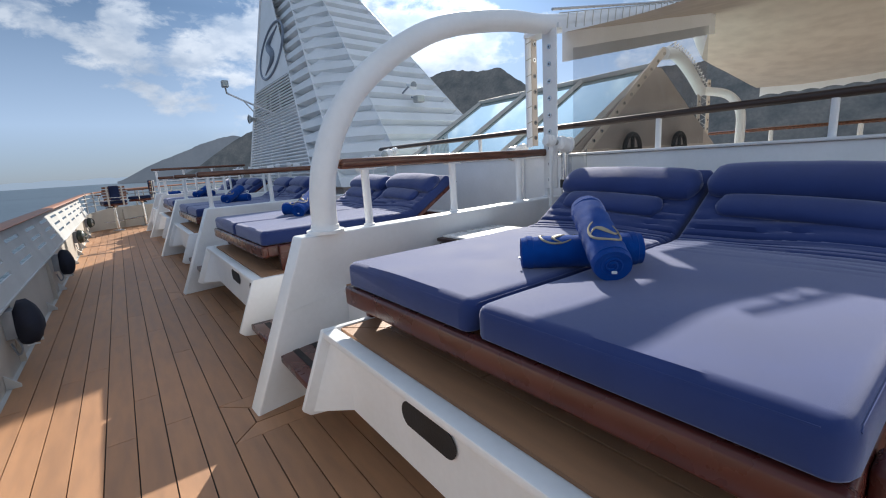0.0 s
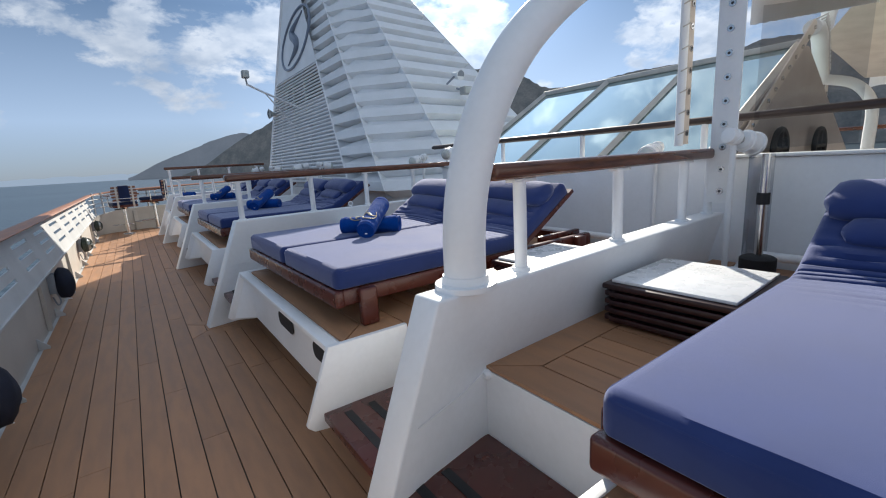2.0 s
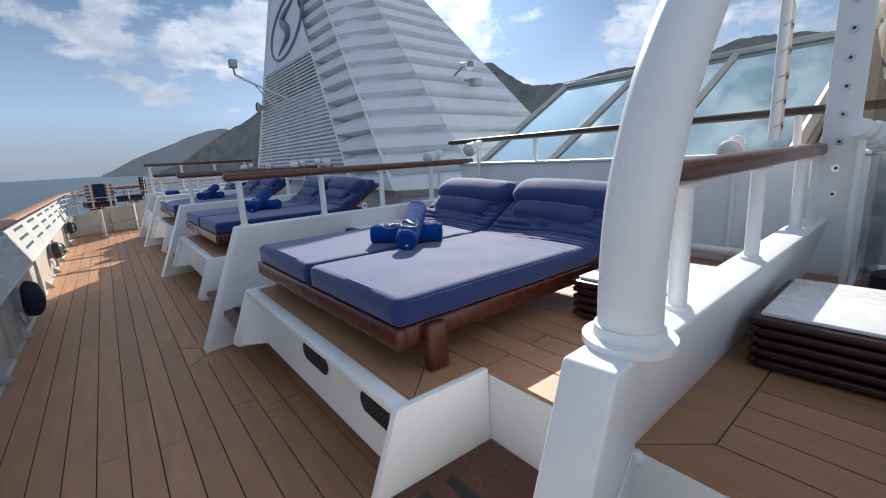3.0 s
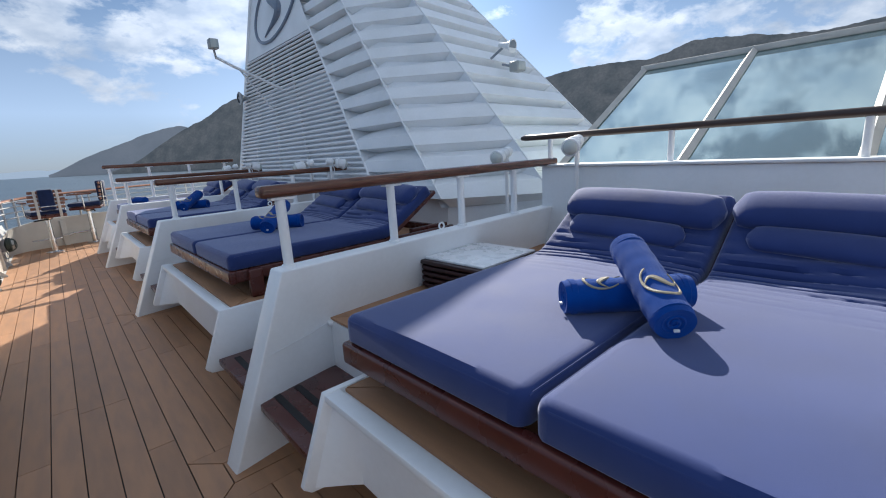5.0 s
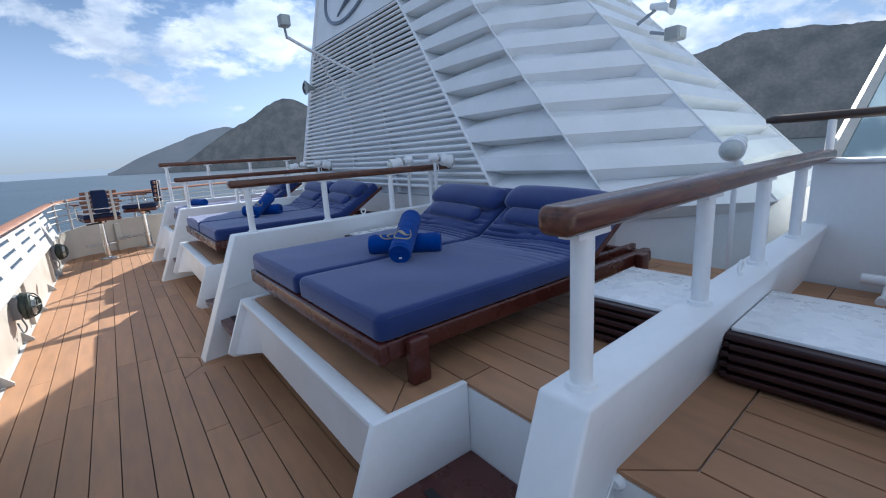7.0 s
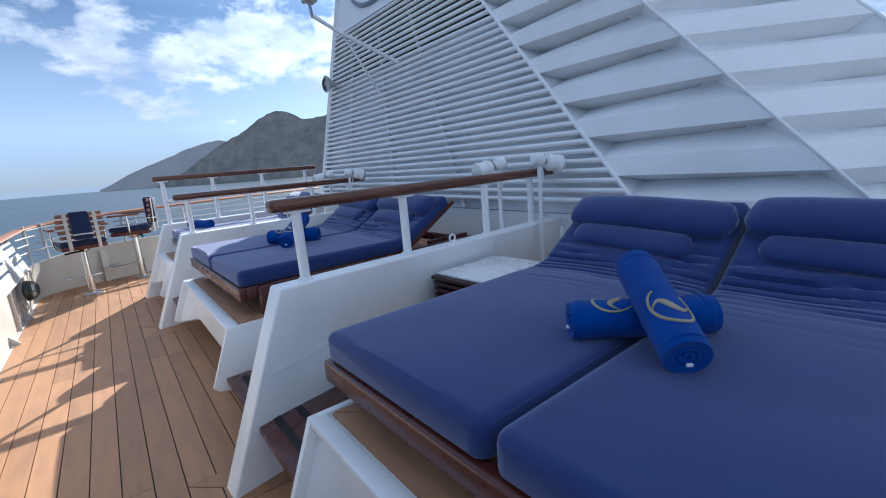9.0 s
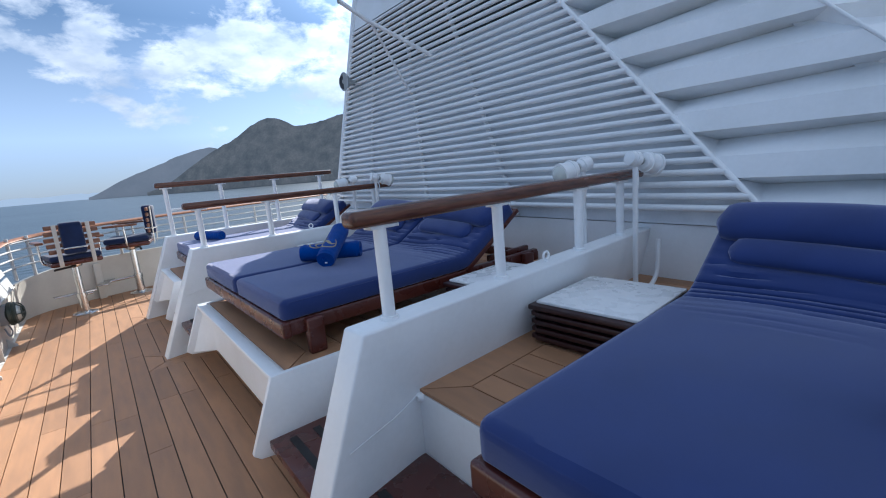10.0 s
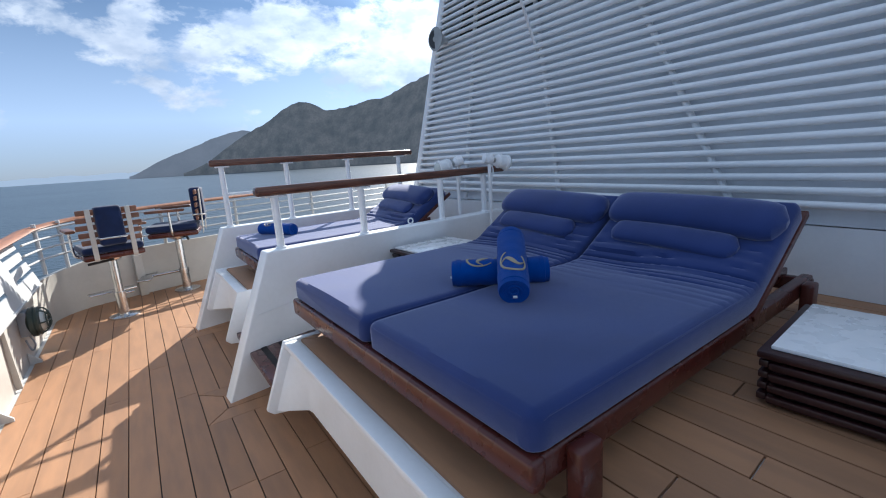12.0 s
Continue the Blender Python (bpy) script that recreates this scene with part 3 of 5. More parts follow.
def side_table():
    """A low table of dark slats with a marble top."""
    t = thing("side_table", "low dark slatted wooden side table with a white marble top", "table", (0, 0, 0), "side tables")
    w, d = 0.27, 0.255
    for i in range(4):
        z = 0.014 + i * 0.038
        for y in (-d, d):
            part("slat", box(-w, w, y - 0.014, y + 0.014, z, z + 0.024, 0.005), DARKWOOD, t)
        for x in (-w, w):
            part("slat", box(x - 0.014, x + 0.014, -d + 0.016, d - 0.016, z, z + 0.024, 0.005), DARKWOOD, t)
    for x in (-1, 1):
        for y in (-1, 1):
            part("leg", box(x * (w - 0.036) - 0.018, x * (w - 0.036) + 0.018, y * (d - 0.036) - 0.018, y * (d - 0.036) + 0.018, 0, 0.160, 0.003), DARKWOOD, t)
    # black block put in for the shade between the slats
    part("core", box(-w + 0.03, w - 0.03, -d + 0.03, d - 0.03, 0.02, 0.155, 0.0), BLACK, t)
    part("top_frame", box(-w - 0.018, w + 0.018, -d - 0.018, d + 0.018, 0.162, 0.188, 0.008), DARKWOOD, t)
    part("marble_top", box(-w + 0.012, w - 0.012, -d + 0.012, d - 0.012, 0.189, 0.203, 0.004), MARBLE, t)
    return t


def rolled_towel(length=0.42, r=0.06):
    t = thing("rolled_towel", "rolled bright blue terry towel with a gold swoosh", "towel", (0, 0, 0), "rolled towels")
    bm = bmesh.new()
    n, seg = 18, 26
    rings = []
    for i in range(n + 1):
        x = -length / 2 + length * i / n
        e = min(i, n - i) / n
        rr = r * (0.93 + 0.07 * min(1, e * 14)) + 0.0015 * math.sin(i * 2.1)
        rings.append([bm.verts.new((x, rr * math.cos(a) * 1.03, r * 0.97 + rr * math.sin(a) * 0.97)) for a in [2 * math.pi * k / seg for k in range(seg)]])
    for a, c in zip(rings, rings[1:]):
        for k in range(seg):
            bm.faces.new((a[k], a[(k + 1) % seg], c[(k + 1) % seg], c[k]))
    bmesh.ops.recalc_face_normals(bm, faces=bm.faces[:])
    for ring, x in ((rings[0], -length / 2 + 0.012), (rings[-1], length / 2 - 0.012)):
        mid = bm.verts.new((x, 0, r * 0.97))
        for k in range(seg):
            bm.faces.new((ring[k], ring[(k + 1) % seg], mid))
    bmesh.ops.recalc_face_normals(bm, faces=bm.faces[:])
    part("roll", bm, TOWEL, t)
    # the wound layers that show at both ends
    for s in (-1, 1):
        pts = []
        for k in range(66):
            a = k * 0.3
            rr = 0.006 + (r - 0.014) * k / 65
            pts.append((s * (length / 2 - 0.008), rr * math.cos(a), r * 0.97 + rr * math.sin(a)))
        part("wound_edge", tube(pts, 0.0052, 6), TOWEL, t)
    for x in (-length / 2 + 0.030, length / 2 - 0.030):
        part("hem_band", tube([(x - 0.011, 0, r * 0.97), (x - 0.009, 0, r * 0.97), (x + 0.009, 0, r * 0.97), (x + 0.011, 0, r * 0.97)], [r * 0.99, r * 1.022, r * 1.022, r * 0.99], 26, caps=False), TOWEL, t)
    part("care_tag", box(-length / 2 - 0.010, -length / 2 - 0.002, -0.012, 0.004, r * 0.62, r * 0.62 + 0.007, 0.001), WHITE, t, "small white care tag")
    # stitched emblem wrapped on the roll: an open oval and a tapering curved stroke

    def stitch(line, widths):
        rows = []
        bm = bmesh.new()
        for k, (u, v) in enumerate(line):
            p, q = line[max(k - 1, 0)], line[min(k + 1, len(line) - 1)]
            ln = math.hypot(q[0] - p[0], q[1] - p[1]) or 1.0
            tu, tv = -(q[1] - p[1]) / ln, (q[0] - p[0]) / ln
            row = []
            for m, up in ((-1, 0.0), (-0.6, 0.003), (0.6, 0.003), (1, 0.0)):
                a, b = u + tu * widths[k] * m, (v + tv * widths[k] * m) / r
                row.append(bm.verts.new((a - 0.075, (r + up + 0.001) * 1.03 * math.sin(b), r * 0.97 + (r + up + 0.001) * 0.97 * math.cos(b))))
            rows.append(row)
        for p, q in zip(rows, rows[1:]):
            for m in range(3):
                bm.faces.new((p[m], p[m + 1], q[m + 1], q[m]))
        bmesh.ops.recalc_face_normals(bm, faces=bm.faces[:])
        return bm

    ts = [k / 40 for k in range(41)]
    oval = [(0.066 * math.cos(0.5 + 5.0 * q) + 0.012 * math.sin(0.5 + 5.0 * q), 0.050 * math.sin(0.5 + 5.0 * q)) for q in ts]
    part("emblem_ring", stitch(oval, [0.0022 + 0.0032 * math.sin(math.pi * q) for q in ts]), GOLD, t)
    swoosh = [(0.030 * math.sin((2 * q - 1) * 2.7) - 0.016 * (2 * q - 1), 0.046 * (2 * q - 1)) for q in ts]
    part("emblem_swoosh", stitch(swoosh, [0.0012 + 0.0095 * math.sin(math.pi * q) ** 1.5 for q in ts]), GOLD, t)
    return t


ground()
for y in WALLS:
    divider(y, far=3.42 if 5 < y < 6 else 3.22)
divider(LAST_WALL, top=0.90, far=3.15)

# back wall of the first bays, with its long rail
bw = thing("wall_back", "white painted steel wall behind the sunbeds", "wall", kind="structure")
part("wall_body", box(3.32, 3.44, -5.0, 5.90, 0.0, 1.235, 0.01), WHITE, bw)
part("wall_cap", box(3.30, 3.50, -5.0, 5.92, 1.236, 1.256, 0.006), WHITE, bw)

for y in WALLS[1:]:
    pe = thing("drain_stub", "small white pipe stub at the platform corner", "pipe stub", (1.155, y + RECESS + 0.006, PLAT - 0.03), "pipe stubs")
    part("stub", tube([(-0.03, 0, 0), (-0.02, 0, 0), (0.03, 0, 0)], [0.012, 0.02, 0.02], 12), WHITE, pe)

platforms = []
for yc, y0, y1, (a, b) in zip(BAYS, WALLS, WALLS[1:], ENDS):
    platforms.append(platform(y0 + WALL_T + 0.016, y1 + RECESS + 0.018, a, b, slots={1.17: (0.66, 1.29), 4.20: (3.42, 4.04)}.get(yc, ())))
platforms.append(platform(WALLS[4] + WALL_T + 0.016, LAST_WALL + RECESS + 0.018, WALLS[4] + 0.44, LAST_WALL - 0.20, 3.15))

RAILS = [(2.55, 1.185, 3.24, [1.345, 2.04, 2.75, 3.12]), (5.65, 0.86, 3.46, [0.955, 1.63, 2.24, 2.86]), (8.70, 0.92, 3.12, [1.04, 1.675, 2.36, 2.86]), (11.76, 0.89, 3.10, [1.0, 1.62, 2.36, 2.86])]
for y, x0, x1, posts in RAILS:
    handrail(y, x0, x1, 1.277, posts, 0.90)
hr = handrail(LAST_WALL, 0.88, 3.10, 1.492, [0.97, 1.57, 2.25, 2.92], 0.90)
part("middle_bar", tube([(0.10, WALL_T / 2, 1.20), (2.05, WALL_T / 2, 1.20)], 0.014, 10), WHITE, hr)

bed = sunbed()
bed.matrix_basis = pose(0.895, BAYS[0], 0, 0, 0, 1.1)
for yc, xf, tr in zip(BAYS[1:], (0.865, 0.868, 0.872), (1.1, 1.0, 0.9)):
    copy_thing(bed, pose(xf, yc, 0, 0, 0, tr))
one = sunbed(True)
one.matrix_basis = pose(0.93, 12.66, 0)

tab = side_table()
tab.matrix_basis = pose(2.115, 2.355, PLAT, 0, 0, SKEW)
for x, y in ((2.10, 5.505), (2.085, 8.505), (2.085, 11.57), (2.085, 3.06), (2.08, 6.115), (2.10, 9.165)):
    copy_thing(tab, pose(x, y, PLAT, 0, 0, SKEW))

# towels laid crosswise on every bed
tw = rolled_towel()
TOP = PLAT + 0.186 + 0.098
LAID = [(1.205, -42, 1.45, 1.48, 1.155, 47), (4.285, -43, 1.52, 1.525, 4.222, 45), (7.335, -42, 1.53, 1.51, 7.282, 46), (10.315, -39, 1.525, 1.515, 10.225, 47)]
first = True
for y, r, x, x2, y2, r2 in LAID:
    low = pose(x, y, TOP, 0, 0, r)
    if first:
        tw.matrix_basis = low
        first = False
    else:
        copy_thing(tw, low)
    copy_thing(tw, pose(x2, y2, TOP + 0.068, 0, -19, r2))
copy_thing(tw, pose(1.22, 12.76, TOP, 0, 0, -62) @ Matrix.Scale(0.88, 4))


# ---- funnel ----
def on_line(a, b, z):
    """A point at height z on the edge through a (height 1.3) and b (height 4.0)."""
    t = (z - 1.3) / 2.7
    return Vector((a[0] + (b[0] - a[0]) * t, a[1] + (b[1] - a[1]) * t, z))


E_LEFT = ((3.288, 13.668), (3.704, 13.213))
E_12 = ((3.127, 8.421), (3.753, 11.003))
E_23 = ((3.13, 7.271), (3.771, 9.928))
E_34 = ((3.942, 6.534), (4.271, 9.114))
E_45 = ((6.519, 6.856), (5.776, 9.294))
Z_LOW, Z_TOP, Z_PANEL = 0.95, 6.6, 3.42


def facet(e0, e1, z0, z1, inset=0.0):
    """A flat side of the funnel between two of its edges, pushed in by inset."""
    a, b, c, d = on_line(*e0, z0), on_line(*e1, z0), on_line(*e1, z1), on_line(*e0, z1)
    n = (b - a).cross(d - a).normalized()
    if n.dot(Vector((5.0, 10.5, 2)) - a) > 0:
        n = -n
    bm = bmesh.new()
    bm.faces.new([bm.verts.new(p - n * inset) for p in (a, b, c, d)])
    return bm


fu = thing("funnel", "large white louvred ship's funnel with horizontal bars and fins", "funnel", kind="structure")
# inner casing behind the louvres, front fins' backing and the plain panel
# grey casing and slot backing, dark duct: recess shade put into the colour
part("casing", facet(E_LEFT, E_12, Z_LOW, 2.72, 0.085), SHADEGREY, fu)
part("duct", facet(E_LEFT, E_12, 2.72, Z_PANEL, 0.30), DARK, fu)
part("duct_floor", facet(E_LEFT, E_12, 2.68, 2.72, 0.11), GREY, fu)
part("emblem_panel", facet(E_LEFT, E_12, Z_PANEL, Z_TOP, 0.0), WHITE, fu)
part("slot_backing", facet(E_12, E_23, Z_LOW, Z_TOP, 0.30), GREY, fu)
part("fin_backing", facet(E_23, E_34, Z_LOW, Z_TOP, 0.16), WHITE, fu)
part("fin_backing", facet(E_34, E_45, Z_LOW, Z_TOP, 0.16), WHITE, fu)
back = bmesh.new()
bl, br = ((7.15, 13.668), (6.73, 13.213)), ((7.31, 8.421), (6.68, 11.003))
for e0, e1 in ((E_45, br), (br, bl), (bl, E_LEFT)):
    q = [on_line(*e0, Z_LOW), on_line(*e1, Z_LOW), on_line(*e1, Z_TOP), on_line(*e0, Z_TOP)]
    back.faces.new([back.verts.new(p) for p in q])
back.faces.new([back.verts.new(on_line(*e, Z_TOP)) for e in (E_LEFT, E_12, E_23, E_34, E_45, br, bl)])
part("back_side", back, WHITE, fu)
bars = 34
for i in range(bars):
    z = Z_LOW + 0.10 + (Z_PANEL - Z_LOW - 0.14) * i / (bars - 1)
    part("louvre_bar", tube([on_line(*E_LEFT, z), on_line(*E_12, z)], 0.021, 10), WHITE, fu)
for t in (0.18, 0.42, 0.66):
    e = tuple((E_LEFT[k][0] * (1 - t) + E_12[k][0] * t, E_LEFT[k][1] * (1 - t) + E_12[k][1] * t) for k in (0, 1))
    part("louvre_rib", tube([on_line(*e, Z_LOW) + Vector((0.045, 0, 0)), on_line(*e, Z_PANEL) + Vector((0.045, 0, 0))], 0.022, 8), WHITE, fu)


step = 0.277


def fin(e0, e1, z, tall, depth, shallow):
    """A louvre blade across a facet: an upright band, its underside, and the slope that leads in under the next one.
    The recess is depth deep at its first edge and grows shallow towards the other."""
    a, b = on_line(*e0, z), on_line(*e1, z)
    c, d = on_line(*e1, z + tall), on_line(*e0, z + tall)
    n = (b - a).cross(d - a).normalized()
    if n.dot(Vector((5.0, 10.5, 2)) - a) > 0:
        n = -n
    k = 0.09 / (b - a).length          # the recess closes in a slant towards both edges
    up0, up1 = on_line(*e0, z + step), on_line(*e1, z + step)
    a2, b2 = a + (b - a) * k - n * depth, b - (b - a) * k - n * shallow
    e, f = up0 + (up1 - up0) * k - n * depth, up1 - (up1 - up0) * k - n * shallow
    bm = bmesh.new()
    for q in ((a, b, c, d), (a, b, b2, a2), (d, c, f, e), (d, e, up0), (c, f, up1)):
        bm.faces.new([bm.verts.new(p) for p in q])
    return bm


for i in range(20):
    z = 0.945 + i * step
    if z + 0.15 < Z_TOP:
        part("fin", fin(E_23, E_34, z, 0.14, 0.15, 0.12), WHITE, fu)
        part("fin", fin(E_34, E_45, z, 0.14, 0.13, 0.13), WHITE, fu)
        part("fin", fin(E_12, E_23, z, 0.125, 0.25, 0.125), WHITE, fu)
for e, r in ((E_LEFT, 0.042), (E_12, 0.018), (E_23, 0.009), (E_34, 0.009), (E_45, 0.012)):
    part("edge_bead", tube([on_line(*e, Z_LOW), on_line(*e, Z_TOP)], r, 10), WHITE, fu)


def on_panel(y, z, off=0.0):
    """A point on the plain panel of the funnel."""
    a, b, c = on_line(*E_LEFT, 3.4), on_line(*E_12, 3.4), on_line(*E_LEFT, 6.0)
    n = (b - a).cross(c - a).normalized()
    if n.x > 0:
        n = -n
    x = a.x - (n.y * (y - a.y) + n.z * (z - a.z)) / n.x
    return Vector((x, y, z)) + n * off


em = thing("funnel_emblem", "grey oval emblem with a curved stroke on the funnel", "emblem")
part("oval_ring", tube([on_panel(11.86 + 0.92 * math.cos(2 * math.pi * i / 48) - 0.24 * math.sin(2 * math.pi * i / 48), 4.17 + 0.60 * math.sin(2 * math.pi * i / 48), 0.01) for i in range(49)], 0.03, 6), EMBLEM, em)
stroke = []
for i in range(41):
    q = (-1 + i / 20) * 1.3
    stroke.append(on_panel(11.86 + 0.27 * math.sin(q * math.pi) - 0.17 * q, 4.17 + 0.37 * q, 0.012))
part("stroke", tube(stroke, [0.012 + 0.085 * math.sin(math.pi * i / 40) ** 1.4 for i in range(41)], 8), EMBLEM, em)

hn = thing("loudspeaker_horn", "small white horn loudspeaker on the funnel edge", "loudspeaker", (3.46, 13.2, 2.70), "horn loudspeakers")
part("bell", tube([(-0.16, -0.03, 0), (-0.155, -0.03, 0), (-0.08, -0.015, 0), (-0.03, 0, 0), (0.05, 0.01, 0)], [0.125, 0.115, 0.06, 0.04, 0.035], 20), LAMPGREY, hn)
part("throat", tube([(-0.158, -0.03, 0), (-0.10, -0.02, 0)], [0.10, 0.03], 18), DARK, hn)
part("driver", tube([(-0.165, -0.03, 0), (-0.12, -0.02, 0)], 0.03, 12), LAMPGREY, hn)
part("bracket", tube([(0.05, 0.01, 0), (0.16, 0.04, -0.02)], 0.016, 8), WHITE, hn)

fl = thing("floodlight", "grey floodlight on a long pipe arm at the funnel", "lamp", (2.49, 11.58, 3.24))
part("arm", tube([(0.02, 0.0, -0.14), (0.30, 0.0, -0.27), (1.05, -0.20, -0.64)], 0.022, 10), WHITE, fl)
part("strut", tube([(0.36, 0.0, -0.30), (1.0, 0.25, -1.0)], 0.014, 8), WHITE, fl)
part("neck", tube([(0.02, 0, -0.16), (0.0, 0, 0.0)], 0.018, 8), LAMPGREY, fl)
part("lamp_box", box(-0.07, 0.07, -0.09, 0.05, -0.02, 0.13, 0.02, 3), LAMPGREY, fl)
part("lens", box(-0.055, 0.055, -0.097, -0.0905, -0.005, 0.115, 0.002), LAMPGLASS, fl)

h2 = thing("loudspeaker_horn", "white horn loudspeaker mounted on the funnel fins", "loudspeaker", (4.98, 7.64, 2.74), "horn loudspeakers")
part("bell", tube([(0.0, -0.12, -0.03), (0.0, -0.115, -0.029), (0.0, -0.05, -0.012), (0.0, 0.02, 0), (0.0, 0.10, 0.02)], [0.085, 0.080, 0.045, 0.036, 0.032], 20), WHITE, h2)
part("throat", tube([(0.0, -0.121, -0.03), (0.0, -0.08, -0.02)], [0.07, 0.03], 16), GREY, h2)
part("bracket", tube([(0, 0.05, -0.02), (-0.05, 0.22, -0.13)], 0.018, 8), GREY, h2)
f2 = thing("floodlight", "grey floodlight mounted on the funnel fins", "lamp", (5.10, 7.58, 2.46))
part("lamp_box", box(-0.10, 0.08, -0.12, 0.03, -0.06, 0.07, 0.02, 3), LAMPGREY, f2)
part("lens", box(-0.08, 0.06, -0.128, -0.1205, -0.045, 0.055, 0.002), LAMPGLASS, f2)
part("bracket", tube([(0, 0.03, 0.02), (0.0, 0.22, 0.08)], 0.018, 8), GREY, f2)
part("plinth", prism([(3.22, 13.72), (3.16, 8.15), (3.2, 7.0), (3.95, 6.25), (6.5, 6.4), (7.3, 8.1), (7.2, 13.72)], "z", 0.0, 0.93, 0.0), WHITE, fu)

# ---- bulwark on the sea side ----
bu = thing("bulwark", "white painted steel bulwark with slotted upper plates and wooden cap", "bulwark", kind="structure")
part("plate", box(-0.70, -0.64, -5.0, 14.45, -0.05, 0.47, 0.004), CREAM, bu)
part("ledge", box(-0.745, -0.585, -5.0, 14.45, 0.471, 0.489, 0.004), BULWHITE, bu)
part("waterway", box(-0.80, -0.60, -5.0, 16.0, -0.05, -0.004, 0.002), BULWHITE, bu)


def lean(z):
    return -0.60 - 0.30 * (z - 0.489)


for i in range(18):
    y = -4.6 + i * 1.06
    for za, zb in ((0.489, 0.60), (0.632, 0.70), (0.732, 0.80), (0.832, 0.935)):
        part("slotted_plate", prism([(lean(za), za), (lean(zb), zb), (lean(zb) - 0.012, zb), (lean(za) - 0.012, za)], "y", y + 0.42, y + 1.06, 0.0), BULWHITE, bu)
    part("post_plate", prism([(lean(0.489), 0.489), (lean(0.935), 0.935), (lean(0.935) - 0.012, 0.935), (lean(0.489) - 0.012, 0.489)], "y", y, y + 0.419, 0.0), BULWHITE, bu)
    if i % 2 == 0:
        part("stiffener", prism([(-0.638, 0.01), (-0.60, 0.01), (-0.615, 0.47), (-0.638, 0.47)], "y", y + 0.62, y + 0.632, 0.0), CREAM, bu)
    part("knee_bracket", prism([(-0.638, 0.0), (-0.565, 0.0), (-0.565, 0.02), (-0.638, 0.10)], "y", y + 0.10, y + 0.112, 0.0), BULWHITE, bu)
cap = [(-0.685, y * 0.5 - 5.0, 0.95) for y in range(40)] + [(-0.66, 14.75, 0.965), (-0.56, 15.0, 0.98), (-0.38, 15.2, 1.0), (-0.1, 15.32, 1.02), (0.6, 15.5, 1.04), (1.4, 15.7, 1.05), (2.5, 15.95, 1.06), (4.2, 16.3, 1.06)]
part("cap_rail", tube(smooth_path(cap, 3), 0.075, 12, flat=0.26), CAPWOOD, bu)
# curved end of the bulwark, with open bars over it
END = [(-0.66, 14.45), (-0.60, 14.80), (-0.44, 15.05), (-0.16, 15.20), (0.50, 15.38), (1.4, 15.60), (2.6, 15.9), (4.2, 16.3)]
ends = smooth_path([(x, y, 0) for x, y in END], 5)
bm = bmesh.new()
rows = []
for k, p in enumerate(ends):
    d = (ends[min(k + 1, len(ends) - 1)] - ends[max(k - 1, 0)]).normalized()
    n = Vector((-d.y, d.x, 0))
    h = 0.47 + 0.10 * min(1.0, max(0.0, (p.x + 0.6) / 0.5))
    rows.append([bm.verts.new(q) for q in (p + Vector((0, 0, -0.05)), p + Vector((0, 0, h)), p + n * 0.05 + Vector((0, 0, h)), p + n * 0.05 + Vector((0, 0, -0.05)))])
for a, b in zip(rows, rows[1:]):
    for j in range(4):
        bm.faces.new((a[j], a[(j + 1) % 4], b[(j + 1) % 4], b[j]))
bmesh.ops.recalc_face_normals(bm, faces=bm.faces[:])
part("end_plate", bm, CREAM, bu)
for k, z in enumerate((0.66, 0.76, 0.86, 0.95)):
    part("bar", tube([(x, y, z + 0.05 * min(1, max(0, x + 0.6))) for x, y in END], 0.011, 8), BULWHITE, bu)
for x, y in END[1:]:
    part("post", tube([(x, y + 0.02, 0.5), (x, y + 0.02, 1.02)], 0.02, 8), BULWHITE, bu)
part("buttress", prism([(0.14, 15.20), (0.22, 15.22), (0.20, 15.32), (0.12, 15.30)], "z", 0.0, 0.50, 0.004), CREAM, bu)


